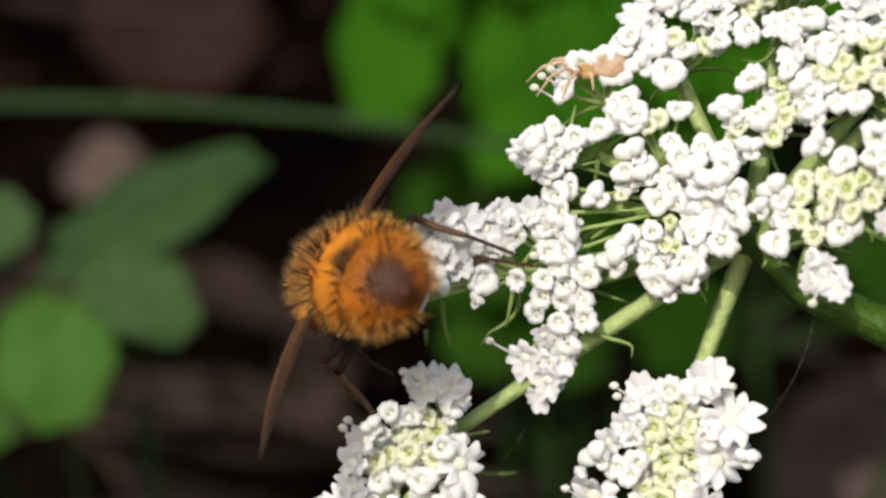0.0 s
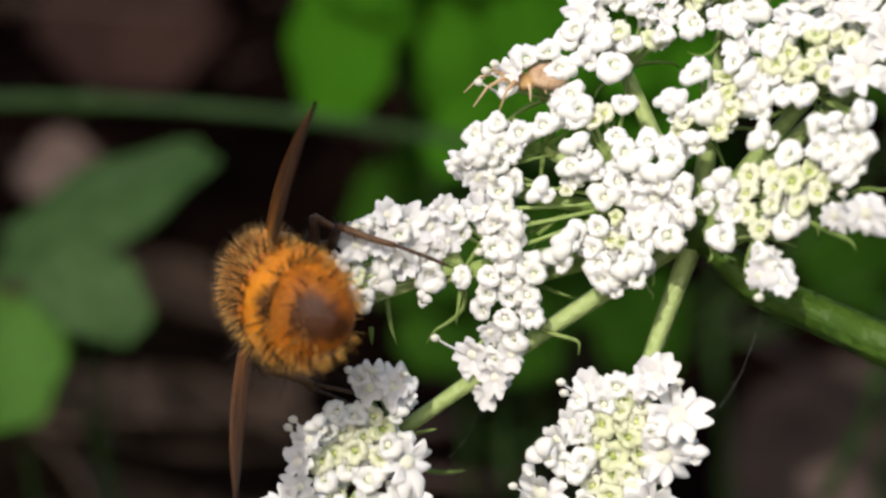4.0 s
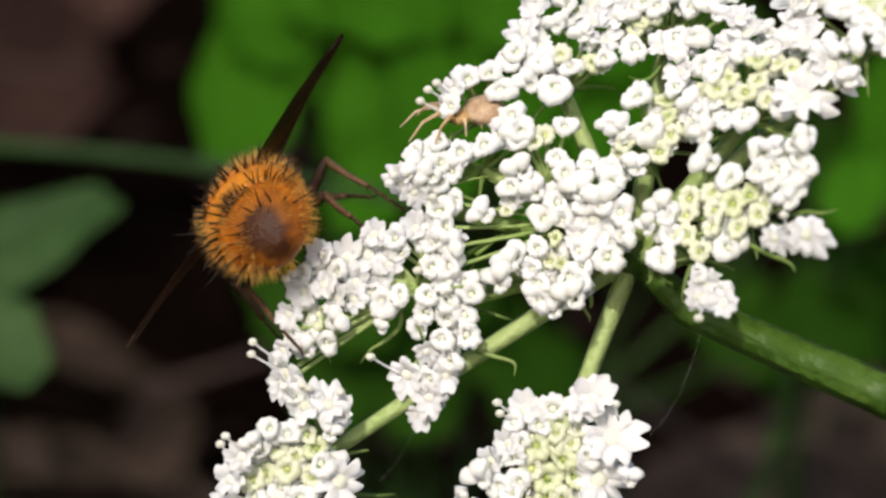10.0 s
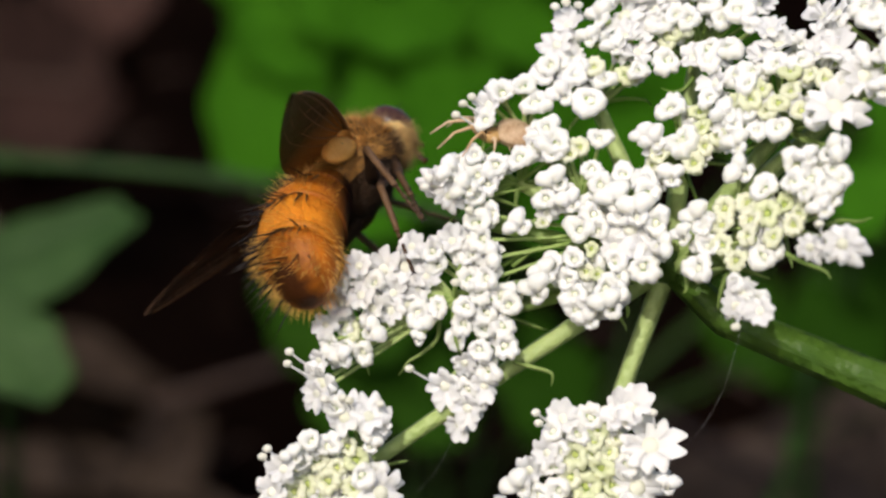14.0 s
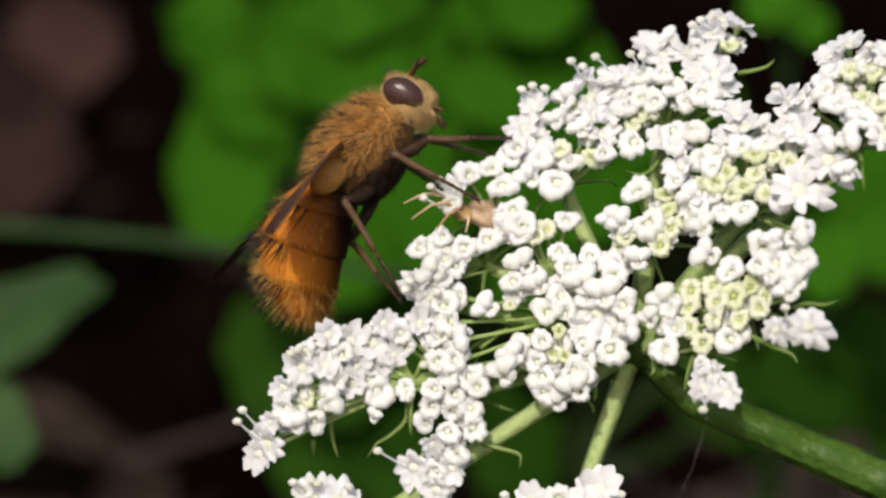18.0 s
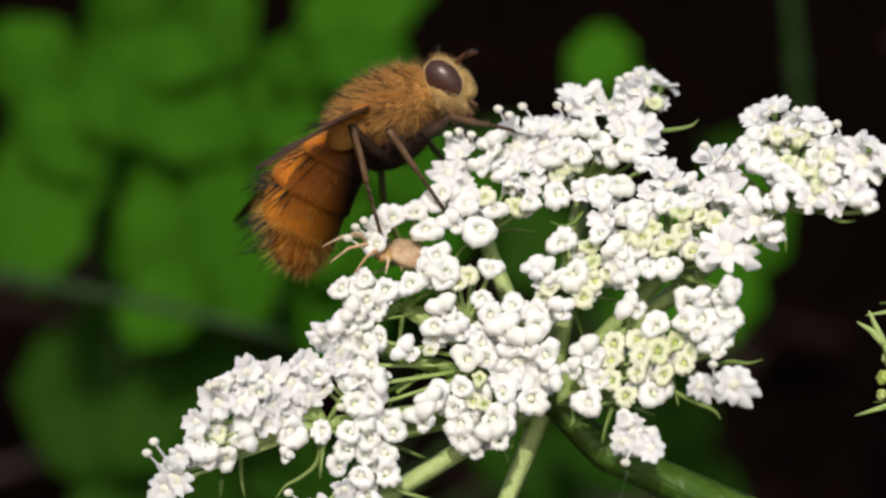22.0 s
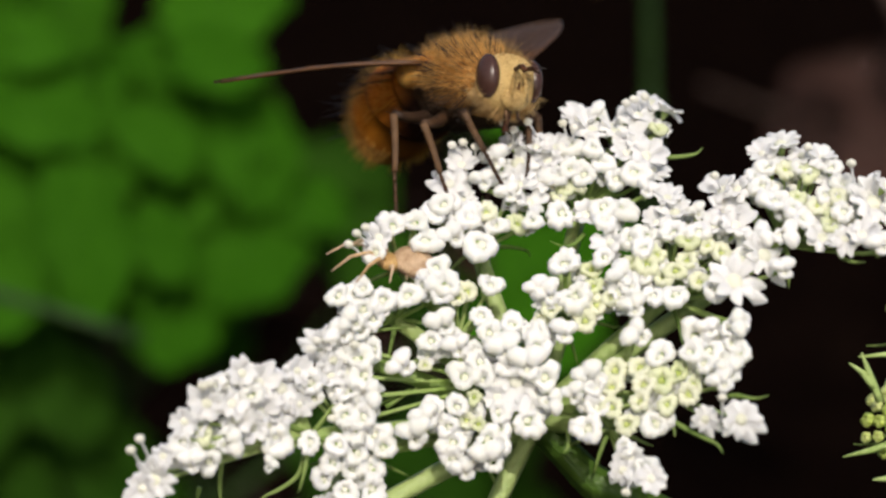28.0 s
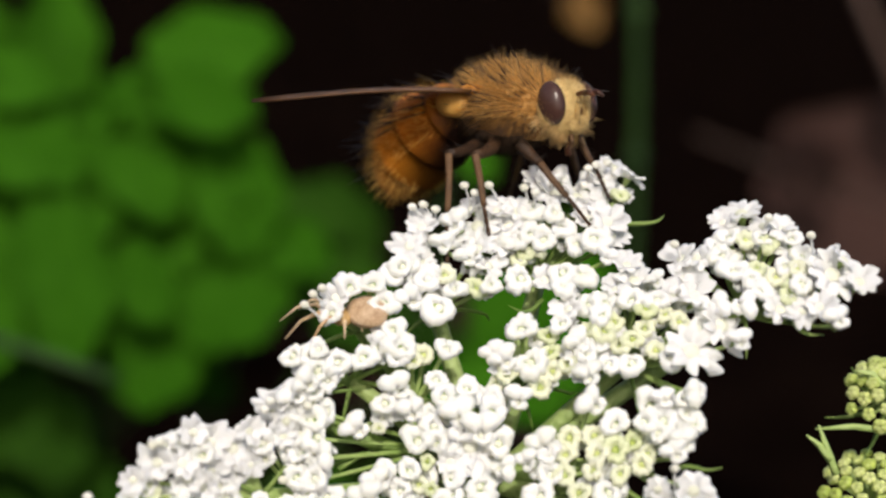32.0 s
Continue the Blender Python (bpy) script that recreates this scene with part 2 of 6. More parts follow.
def ball(c, r, seg=8, rings=6, squash=(1, 1, 1), rough=0.0, seed=0):
    """A rounded lump, uneven by the share rough."""
    verts, faces = [], []
    rr = random.Random(seed)
    verts.append(Vector((0, 0, 1)))
    for i in range(1, rings):
        th = math.pi * i / rings
        for k in range(seg):
            ph = 2 * math.pi * k / seg
            verts.append(Vector((math.sin(th) * math.cos(ph), math.sin(th) * math.sin(ph), math.cos(th))))
    verts.append(Vector((0, 0, -1)))
    for k in range(seg):
        faces.append((0, 1 + k, 1 + (k + 1) % seg))
    for i in range(rings - 2):
        for k in range(seg):
            a, b = 1 + i * seg + k, 1 + i * seg + (k + 1) % seg
            faces.append((a, a + seg, b + seg, b))
    last = len(verts) - 1
    for k in range(seg):
        faces.append((last, last - seg + (k + 1) % seg, last - seg + k))
    out = []
    for v in verts:
        s = 1 + rr.uniform(-rough, rough)
        out.append(Vector((v.x * squash[0], v.y * squash[1], v.z * squash[2])) * (r * s) + Vector(c))
    return out, faces


def curve_points(a, b, bend, n=6):
    """Points from a to b, bowed by the vector bend at the middle."""
    a, b, bend = Vector(a), Vector(b), Vector(bend)
    return [a.lerp(b, i / n) + bend * (4 * (i / n) * (1 - i / n)) for i in range(n + 1)]


def hairs(roots, length, width, lean=None, curl=0.25, seed=1):
    """Fine tapering hairs: roots of (place, direction); each is a bent three-sided spike."""
    rr = random.Random(seed)
    verts, faces = [], []
    for p, d in roots:
        d = Vector(d).normalized()
        if lean is not None:
            d = (d + Vector(lean) * rr.uniform(0.5, 1.2)).normalized()
        d = (d + Vector((rr.uniform(-1, 1), rr.uniform(-1, 1), rr.uniform(-1, 1))) * 0.22).normalized()
        u, w, _ = frame_of(d)
        ln = length * rr.uniform(0.7, 1.25)
        side = (Vector(lean) if lean is not None else u) * (curl * ln)
        k = len(verts)
        for base, r in ((p - d * ln * 0.08, width), (p + d * ln * 0.55 + side * 0.35, width * 0.65)):
            for j in range(3):
                a = 2.094 * j
                verts.append(base + (u * math.cos(a) + w * math.sin(a)) * r)
        verts.append(p + d * ln + side)
        for j in range(3):
            j2 = (j + 1) % 3
            faces.append((k + j, k + j2, k + 3 + j2, k + 3 + j))
            faces.append((k + 3 + j, k + 3 + j2, k + 6))
    return verts, faces


# ---- ground ----
def ground():
    n, size = 120, 3.0
    verts, faces = [], []
    for i in range(n + 1):
        for j in range(n + 1):
            # cells are fine near the flower and widen outwards
            x = math.copysign(abs(i / n * 2 - 1) ** 2.2, i / n * 2 - 1) * size
            y = math.copysign(abs(j / n * 2 - 1) ** 2.2, j / n * 2 - 1) * size + 0.3
            h = noise.fractal(Vector((x * 9, y * 9, 0.3)), 1.0, 2.0, 5) * 0.022
            verts.append((x, y, -0.265 if i in (0, n) or j in (0, n) else -0.21 + h))
    for i in range(n):
        for j in range(n):
            a = i * (n + 1) + j
            faces.append((a, a + n + 1, a + n + 2, a + 1))
    k = len(verts)
    far = 400.0
    verts += [(-far, -far, -0.26), (far, -far, -0.26), (far, far, -0.26), (-far, far, -0.26)]
    faces.append((k, k + 1, k + 2, k + 3))
    ob = new("ground", mesh_of("ground", verts, faces, [SHADED_LITTER]))
    tagged(ob, "brown leaf litter and soil under the plants, shade put into its colour", "ground", kind="structure")


ground()


# ---- white umbel ----
def cushion_petal(b, length, width, notch, lift, curl, turn, root=0.07, slot=0, seed=0):
    """A plump petal along +x, narrow at its root and split into two round lobes, turned about z. Lengths are shares of a floret's width."""
    rr = random.Random(seed)
    nu, nv = 7, 10
    uneven = rr.uniform(-0.10, 0.10)
    verts = []
    for side in (1, -1):
        for i in range(nu + 1):
            u = i / nu
            half = width * 0.5 * (0.34 + 0.66 * math.sin(0.5 * math.pi * min(1.0, u * 1.25)) ** 1.3)
            for j in range(nv + 1):
                v = j / nv * 2 - 1
                tip = length * (1 - notch * math.exp(-(v / 0.24) ** 2) - 0.42 * max(0.0, (abs(v) - 0.5) / 0.5) ** 2 + uneven * v)
                x = root + (tip - root) * u
                y = half * v * (1 + 0.22 * u * u)
                puff = math.sqrt(max(0.0, 1 - abs(v) ** 3)) * math.sqrt(max(0.0, 1 - u ** 5)) * (0.45 + 0.55 * min(1.0, u * 2))
                groove = 1 - 0.45 * math.exp(-(v / 0.20) ** 2) * u
                z = lift * u - curl * length * u * u + side * 0.058 * puff * (groove if side > 0 else 1)
                verts.append(Vector((x, y, z)))
    m = (nu + 1) * (nv + 1)
    faces = []
    for side in (0, 1):
        for i in range(nu):
            for j in range(nv):
                a = side * m + i * (nv + 1) + j
                q = (a, a + nv + 1, a + nv + 2, a + 1)
                faces.append(q if side == 0 else q[::-1])
    rot = Matrix.Rotation(turn, 3, "Z")
    b.add([rot @ p for p in verts], faces, slot)


def calyx(b, slot, s=1.0):
    """The small green cup under a floret."""
    b.add(*tube([(0, 0, -0.46 * s), (0, 0, -0.24 * s), (0, 0, -0.04)], [0.09 * s, 0.15 * s, 0.2 * s], 8), slot)


def floret_open(seed, big, split=0.0):
    """Five spread two-lobed petals, the outer ones longer, round a pale nectar disc."""
    rr = random.Random(seed)
    b = Build()
    for k in range(5):
        a = 2 * math.pi * k / 5 + rr.uniform(-0.18, 0.18)
        ln = (0.42 + big * max(0.0, math.cos(a)) ** 1.5) * rr.uniform(0.88, 1.08)
        cushion_petal(b, ln, (0.44 if split == 0 else 0.36) + 0.25 * (ln - 0.4), rr.uniform(0.12, 0.30) + split, rr.uniform(-0.06, 0.26), rr.uniform(-0.25, 0.40), a, seed=seed * 7 + k)
    b.add(*ball((0, 0, 0.03), 0.13, 12, 8, (1, 1, 0.55), 0.02, seed), 1)
    calyx(b, 2, 0.55)
    return b.mesh("floret", [PETAL, DISC, RAY_GREEN])


def rolled_ring(b, seed, lop=0.25, slot=0, scale=1.0, shift=(0, 0, 0), tall=1.0):
    """Five petals rolled inwards into one plump ring with shallow notches, fuller on the side of +x."""
    rr = random.Random(seed)
    n, m = 30, 10
    turn, p5 = rr.uniform(-0.3, 0.3), rr.uniform(0, 6)
    grow = [rr.uniform(0.72, 1.22) for _ in range(5)]
    verts, faces = [], []
    for i in range(n):
        a = 2 * math.pi * i / n
        seg = ((a / (2 * math.pi) * 5 + turn) % 1.0) * 2 - 1
        g = grow[int((a / (2 * math.pi) * 5 + turn) % 5)]
        g = 1 + (g - 1) * (1 - seg * seg)
        size = g * (1 + lop * math.cos(a)) * (1 - 0.20 * abs(seg) ** 6)
        dip = 0.13 * math.exp(-(seg / 0.24) ** 2)
        c = 0.295 * size
        r = 0.178 * size * (1 + 0.12 * math.sin(3 * a + p5))
        for j in range(m):
            e = 2 * math.pi * j / m
            rad = c + r * math.cos(e) * (1 - dip * max(0, math.cos(e)) * 2)
            z = r * 1.08 * tall * math.sin(e) + 0.02 * math.sin(2 * a + p5) - dip * 0.6 * max(0, math.sin(e))
            if math.cos(e) < 0:
                z -= 0.05 * math.cos(e) * -1
            q = Vector((math.cos(a) * rad, math.sin(a) * rad, z))
            q *= 1 + 0.10 * noise.noise(q * 4.5 + Vector((seed, 0, 0)))
            verts.append(q * scale + Vector(shift))
    for i in range(n):
        for j in range(m):
            p, q = i * m + j, i * m + (j + 1) % m
            p2, q2 = ((i + 1) % n) * m + j, ((i + 1) % n) * m + (j + 1) % m
            faces.append((p, p2, q2, q))
    b.add(verts, faces, slot)


def floret_ring(seed, mat, lop=0.25):
    """A young floret: a plump ring of rolled petals round a dimple."""
    b = Build()
    rolled_ring(b, seed, lop)
    b.add(*ball((0.02, 0, -0.09), 0.13, 10, 6, (1, 1, 0.75), 0.04, seed), 1)
    calyx(b, 2)
    return b.mesh("floret", [mat, BUD if mat is PETAL_YOUNG else DISC, RAY_GREEN])


def floret_lopsided(seed):
    """A rim floret whose outer petal is far larger than the rest: a bean-shaped, two-lobed roll with a small ring behind it."""
    rr = random.Random(seed)
    b = Build()
    pts, radii = [], []
    n = 18
    cleft = rr.uniform(-0.25, 0.25)
    for i in range(n + 1):
        q = i / n * 2 - 1
        a = q * 1.15
        pts.append(Vector((0.30 * math.sin(a) / math.sin(1.15), 0.20 * (math.cos(a) - 1) + 0.10, 0.05 * math.cos(a))))
        radii.append(0.245 * math.sqrt(max(0.02, 1 - abs(q) ** 4)) * (1 - 0.30 * math.exp(-((q - cleft) / 0.16) ** 2)))
    v, f = tube(pts, radii, 14)
    b.add([Vector((p.x * 1.12, p.y, p.z * 0.92)) + Vector((rr.uniform(-1, 1), rr.uniform(-1, 1), rr.uniform(-1, 1))) * 0.012 for p in v], f, 0)
    rolled_ring(b, seed + 5, 0.1, 0, 0.52, (rr.uniform(-0.1, 0.1), -0.16, -0.06))
    b.add(*ball((0, -0.16, -0.10), 0.08, 8, 5), 1)
    b.add(*tube([(0, -0.05, -0.46), (0, -0.05, -0.26), (0, -0.05, -0.1)], [0.08, 0.12, 0.15], 8), 2)
    return b.mesh("floret", [PETAL_ROLLED, DISC, RAY_GREEN])


def floret_bud(seed):
    """A closed bud: five lobes pressed together."""
    b = Build()
    for k in range(5):
        a = 2 * math.pi * k / 5
        b.add(*ball((0.20 * MM * math.cos(a), 0.20 * MM * math.sin(a), 0.12 * MM), 0.30 * MM, 8, 6, (1, 1, 0.95), 0.05, seed + k), 0)
    b.add(*tube([(0, 0, -0.5 * MM), (0, 0, -0.2 * MM), (0, 0, 0.05 * MM)], [0.13 * MM, 0.24 * MM, 0.26 * MM], 8), 1)
    return b.mesh("floret", [BUD, RAY_GREEN])


OPEN = [floret_open(20 + i, 0.05 + 0.04 * (i % 4)) for i in range(8)]
OPEN_LARGE = [floret_open(40 + i, 0.10 + 0.04 * i, 0.16) for i in range(5)]
RINGS = [floret_ring(60 + i, PETAL_ROLLED, 0.06 + 0.035 * i) for i in range(10)]
RINGS_YOUNG = [floret_ring(80 + i, PETAL_YOUNG, 0.03 * i) for i in range(6)]
BEANS = [floret_lopsided(95 + i) for i in range(6)]
BUDS = [floret_bud(90 + i) for i in range(3)]

NODE = Vector((0.00522, 0.00320, -0.00322))
HINGE = Vector((-0.00775, -0.00091, -0.00412))
SPRIG_HINGE = Vector((-0.00587, 0.00152, -0.00027))
STEM = [Vector(p) for p in [(0.00522, 0.00320, -0.00322), (0.00820, 0.00037, -0.00540), (0.01801, -0.00895, -0.00684), (0.03000, -0.02034, -0.00860), (0.04962, -0.03898, -0.01148), (0.07962, -0.03898, -0.20000)]]


def umbellet(head, n, seed, opened=(), rolled=(), young=(), lopsided=(), stamens=(), back=2.3, hinge=None):
    """A ray from the node that ends in a spray of florets. Florets: place and width in mm (lopsided: and the turn of their long side);
    stamens: foot and tip in mm. hinge: where a branch that bends starts."""
    rr = random.Random(seed)
    n = Vector(n).normalized()
    u = Vector((0, 0, 1)).cross(n).normalized()
    w = n.cross(u)
    places = [Vector(q[:3]) * MM for q in (*opened, *rolled, *young, *lopsided)]
    mid = sum(places, Vector()) / len(places)
    base = mid.lerp(NODE, 0.09) - n * back * MM
    if hinge:
        base = hinge - n * back * MM
    reach = max((p - mid).length for p in places) + 1.0 * MM
    stalks = Build()
    made = []
    for rows, kinds, tilt in ((opened, OPEN, 0.5), (rolled, RINGS, 0.4), (young, RINGS_YOUNG, 0.3), (lopsided, BEANS, 0.25)):
        for q in rows:
            place = Vector(q[:3]) * MM
            out = (place - mid) / reach
            out -= n * out.dot(n)
            up = (n + out * tilt + Vector((rr.uniform(-1, 1), rr.uniform(-1, 1), rr.uniform(-1, 1))) * 0.22).normalized()
            if len(q) > 4:
                x = u * math.cos(radians(q[4])) + w * math.sin(radians(q[4]))
            else:
                x = out + (u * rr.uniform(-1, 1) + w * rr.uniform(-1, 1)) * 0.35
            x = (x - up * x.dot(up)).normalized()
            turn = Matrix((x, up.cross(x), up)).transposed().to_4x4()
            made.append((rr.choice(OPEN_LARGE if kinds is OPEN and q[3] > 2.5 else kinds), Matrix.Translation(place) @ turn @ Matrix.Scale(q[3] * MM * 1.07, 4)))
            foot = place - up * 0.4 * q[3] * MM
            stalks.add(*tube(curve_points(base, foot, (foot - base).cross(n).cross(n) * -0.10, 5), [0.20 * MM, 0.16 * MM, 0.13 * MM, 0.12 * MM, 0.12 * MM, 0.14 * MM], 6))
    # smaller florets a little deeper, where the spray is dense
    for i, p in enumerate(places):
        for q in places[i + 1:]:
            if (p - q).length < 1.75 * MM and rr.random() < 0.38:
                place = (p + q) / 2 - n * rr.uniform(0.5, 1.0) * MM
                up = (n + Vector((rr.uniform(-1, 1), rr.uniform(-1, 1), rr.uniform(-1, 1))) * 0.5).normalized()
                made.append((rr.choice(OPEN + RINGS), Matrix.Translation(place) @ up.to_track_quat("Z", "Y").to_matrix().to_4x4() @ Matrix.Scale(rr.uniform(1.2, 1.6) * MM, 4)))
    zero = hinge or Vector()
    shift = Matrix.Translation(-zero)
    stalks.v = [p - zero for p in stalks.v]
    ob = part("umbellet", stalks.mesh("umbellet", [RAY_GREEN]), head, "small cluster of white florets on short green stalks")
    ob.location = zero
    for me, m in made:
        fl = part("floret", me, ob)
        fl.matrix_basis = shift @ m
    for q in stamens:
        foot, tip = Vector(q[:3]) * MM - zero, Vector(q[3:]) * MM - zero
        b = Build()
        b.add(*tube(curve_points(foot, tip, n * 0.12 * MM, 6), [MM * r for r in (0.085, 0.08, 0.075, 0.07, 0.065, 0.06, 0.06)], 6), 0)
        b.add(*ball(tip, 0.25 * MM, 10, 8, (1.1, 0.9, 0.9), 0.07, seed), 1)
        part("stamen", b.mesh("stamen", [PETAL, ANTHER]), ob)
    # narrow bracteoles under the cluster
    for k in range(5):
        a = 2 * math.pi * k / 5 + rr.uniform(-0.4, 0.4)
        side = u * math.cos(a) + w * math.sin(a)
        ln = rr.uniform(2.2, 3.8) * MM
        root = base - zero
        tip = root + side * ln * 0.8 + n * ln * rr.uniform(-0.2, 0.25)
        pts = curve_points(root, tip, n * ln * 0.12, 5)
        pts.append(tip + (n * rr.uniform(-0.8, 0.5) + side * 0.3) * 0.9 * MM)
        v, f = tube(pts, [0.16 * MM, 0.15 * MM, 0.14 * MM, 0.12 * MM, 0.10 * MM, 0.08 * MM, 0.03 * MM], 5)
        part("bracteole", mesh_of("bracteole", v, f, [BRACT]), ob)
    bow = (base - NODE).length * 0.06
    v, f = tube(curve_points(NODE, base, Vector((-0.4, -0.5, 0.4)) * bow * 0.3, 8), [MM * (0.62 - 0.022 * k) for k in range(9)], 12, 0.16)
    part("ray", mesh_of("ray", v, f, [RAY_GREEN]), head)
    return ob


def bract(head, *pts):
    """A thin hooked bract through the points, in mm."""
    fine = []
    for i in range(len(pts) - 1):
        fine += [Vector(pts[i]).lerp(Vector(pts[i + 1]), k / 3) * MM for k in range(3)]
    fine.append(Vector(pts[-1]) * MM)
    for _ in range(2):
        fine = [fine[0]] + [(fine[i - 1] + fine[i] * 2 + fine[i + 1]) / 4 for i in range(1, len(fine) - 1)] + [fine[-1]]
    last = len(fine) - 1
    v, f = tube(fine, [MM * (0.15 - 0.13 * (i / last) ** 2) for i in range(last + 1)], 7, 0.1)
    part("bract", mesh_of("bract", v, f, [BRACT]), head, "thin green bract with a hooked tip")


def white_umbel():
    head = thing("umbel_flower", "white flower umbel of many small florets on a ribbed green stem", "flower")
    pts = []
    for i in range(len(STEM) - 1):
        pts += [STEM[i].lerp(STEM[i + 1], k / 5) for k in range(5)]
    pts.append(STEM[-1])
    radii = [MM * (0.80 + 0.42 * min(1.0, i / 10)) for i in range(len(pts))]
    v, f = tube(pts, radii, 22, 0.34)
    part("stem", mesh_of("stem", v, f, [STEM_GREEN]), head, "thick ribbed green stem")
    v, f = ball(NODE, 1.25 * MM, 14, 10, (1, 1, 1), 0.05, 4)
    part("stem_node", mesh_of("stem_node", v, f, [STEM_GREEN]), head)
    umbellet(head, (-0.16, -0.70, 0.70), 300,
        opened=[(-0.6, 7.17, 9.73, 1.86), (-1.24, 6.47, 8.72, 2.11), (-0.42, 6.34, 7.95, 1.79), (3.18, 5.63, 8.5, 1.91)],
        rolled=[(0.62, 4.33, 6.15, 2.02), (1.27, 4.95, 7.15, 1.33), (3.09, 4.36, 7.81, 1.33), (-0.18, 4.95, 7.45, 1.72), (-1.89, 5.56, 7.28, 1.46), (-1.23, 6.12, 7.82, 1.59), (-0, 5.33, 7.69, 1.34), (-1.59, 5.47, 7.79, 1.4)],
        young=[(0.8, 5.36, 7.7, 1.34), (2.6, 5.01, 7.32, 1.46)],
        lopsided=[(-1.11, 4.6, 6.38, 1.97, 44.32), (1.9, 5.75, 8.87, 1.72, 35.37)])
    umbellet(head, (-0.22, -0.56, 0.80), 301,
        opened=[(2.61, 7.26, 10.26, 2.89), (2.34, 8.24, 11.04, 1.94), (3.58, 7.74, 11.16, 2.25), (4.26, 7.18, 10.63, 1.92), (3.84, 6.43, 9.8, 1.92), (2.56, 6.21, 9.17, 2.55), (4.71, 7.8, 11.34, 1.93), (6.24, 9.11, 12.86, 2.33), (6.82, 8.37, 12.57, 2.25), (6.26, 4.68, 8.44, 1.89), (8.07, 8.05, 12.66, 2.57), (8.83, 7.64, 12.52, 2.24), (8.57, 6.68, 11.78, 2.23), (9.42, 5.95, 11.94, 2.22), (9.79, 5.65, 11.3, 1.96), (10.23, 9.15, 14.46, 2.32), (10.94, 8.46, 14.26, 1.99), (9.35, 8.42, 13.75, 1.99)],
        rolled=[(4.6, 6.21, 10.18, 1.6), (5.5, 7.79, 11.68, 1.61), (6.69, 7.04, 11.84, 1.47), (5.39, 6.27, 10.51, 1.47), (6.06, 5.97, 10.42, 1.59), (4.86, 4.59, 8.43, 1.64), (6.97, 4.33, 9.17, 1.57), (8.07, 4.26, 9.21, 1.76), (6.91, 3.6, 8.59, 1.32), (8.55, 5.13, 11.12, 1.83), (7.87, 5.68, 10.51, 1.58), (7.01, 6.66, 11.11, 1.59), (8.74, 8.61, 13.55, 1.35)],
        young=[(5.27, 6.2, 9.55, 1.21), (4.95, 5.99, 9.07, 1.33), (5.74, 6.16, 9.69, 1.4), (10.4, 7.68, 13.25, 1.15)],
        lopsided=[(1.13, 6.98, 10.45, 2, 20.92), (0.48, 6.23, 9.29, 1.67, 24.81), (7.15, 8.89, 13.63, 1.49, 65.79), (9.22, 4.05, 10.49, 1.51, 0.09)],
        stamens=[(-0.25, 7.63, 9.97, -1.38, 7.07, 10.81), (0.07, 7.72, 10.12, -0.77, 7.17, 11.03), (0.23, 7.58, 9.99, -0.07, 7.02, 10.91), (2.18, 8.31, 11.19, 1.45, 7.83, 12.34), (2.33, 8.2, 11.12, 2.09, 7.65, 12.06), (3.78, 8.25, 11.56, 2.81, 7.75, 12.61), (5.36, 8.11, 11.94, 4.78, 7.56, 12.84), (5.67, 7.88, 11.83, 5.4, 7.32, 12.74), (9.18, 8.28, 13.61, 8.25, 7.73, 14.49), (9.53, 8.62, 14.05, 8.75, 8, 14.72), (10.01, 8.74, 14.36, 9.4, 8.09, 14.94)])
    umbellet(head, (-0.33, -0.62, 0.71), 302,
        opened=[(7.86, 1.16, 5.3, 1.54), (13.11, -1.31, 7.13, 3.37), (10.7, 3.08, 9.51, 2.23), (10.27, 3.6, 10.19, 1.87), (9.81, 3.1, 8.86, 1.61), (7.36, 2.92, 7.42, 1.87), (13.3, 2.16, 10.23, 2.46), (12.67, 1.81, 9.35, 1.84), (13.39, 0.83, 9.74, 2.14), (14.7, -0.69, 8.65, 2.89)],
        rolled=[(6.97, 2.12, 6.8, 1.18), (8.22, 0.57, 5.78, 1.41), (8.87, 1.06, 6.3, 1.41), (9.21, -0.1, 5.59, 1.28), (10.39, -0.27, 5.88, 1.52), (11.98, -1.36, 6.65, 1.39), (13.1, -3.07, 5.57, 1.37), (10.41, 1.91, 8.66, 1.54), (9.3, 2.59, 8.17, 1.55), (8.42, 2.86, 7.93, 1.43), (8.89, 1.72, 7.66, 1.42), (11.74, 1.68, 9.05, 1.48), (13.57, -0.37, 8.3, 1.51), (16.41, -0.62, 10.87, 1.51)],
        young=[(6.57, 1.93, 5.18, 1.18), (7.39, 0.96, 4.87, 1.17), (9.02, 1.21, 6.9, 1.42), (9.71, 1.88, 7.39, 1.29), (10.44, 0.48, 6.95, 1.28), (11.54, -0.39, 6.71, 1.4), (11.1, 0.96, 7.47, 1.28), (9.89, 0.68, 6.41, 1.22), (8.48, 1.76, 6.76, 1.3), (11.1, 1.34, 8.49, 1.29), (12.15, 1.09, 8.4, 1.16), (12.84, 0.61, 8.22, 1.46)],
        lopsided=[(7.65, 1.14, 6.26, 1.92, 70.09), (8.13, -0.42, 4.93, 1.9, 32.96), (12.74, -3.45, 5.42, 1.85, -69.12), (11.65, 2.38, 10, 1.3, 45.13), (14.41, -0.22, 9.68, 2, -63.2), (15.59, -1.01, 10.03, 1.93, -69.12), (15.25, -2.27, 8.49, 1.61, 31.47)])
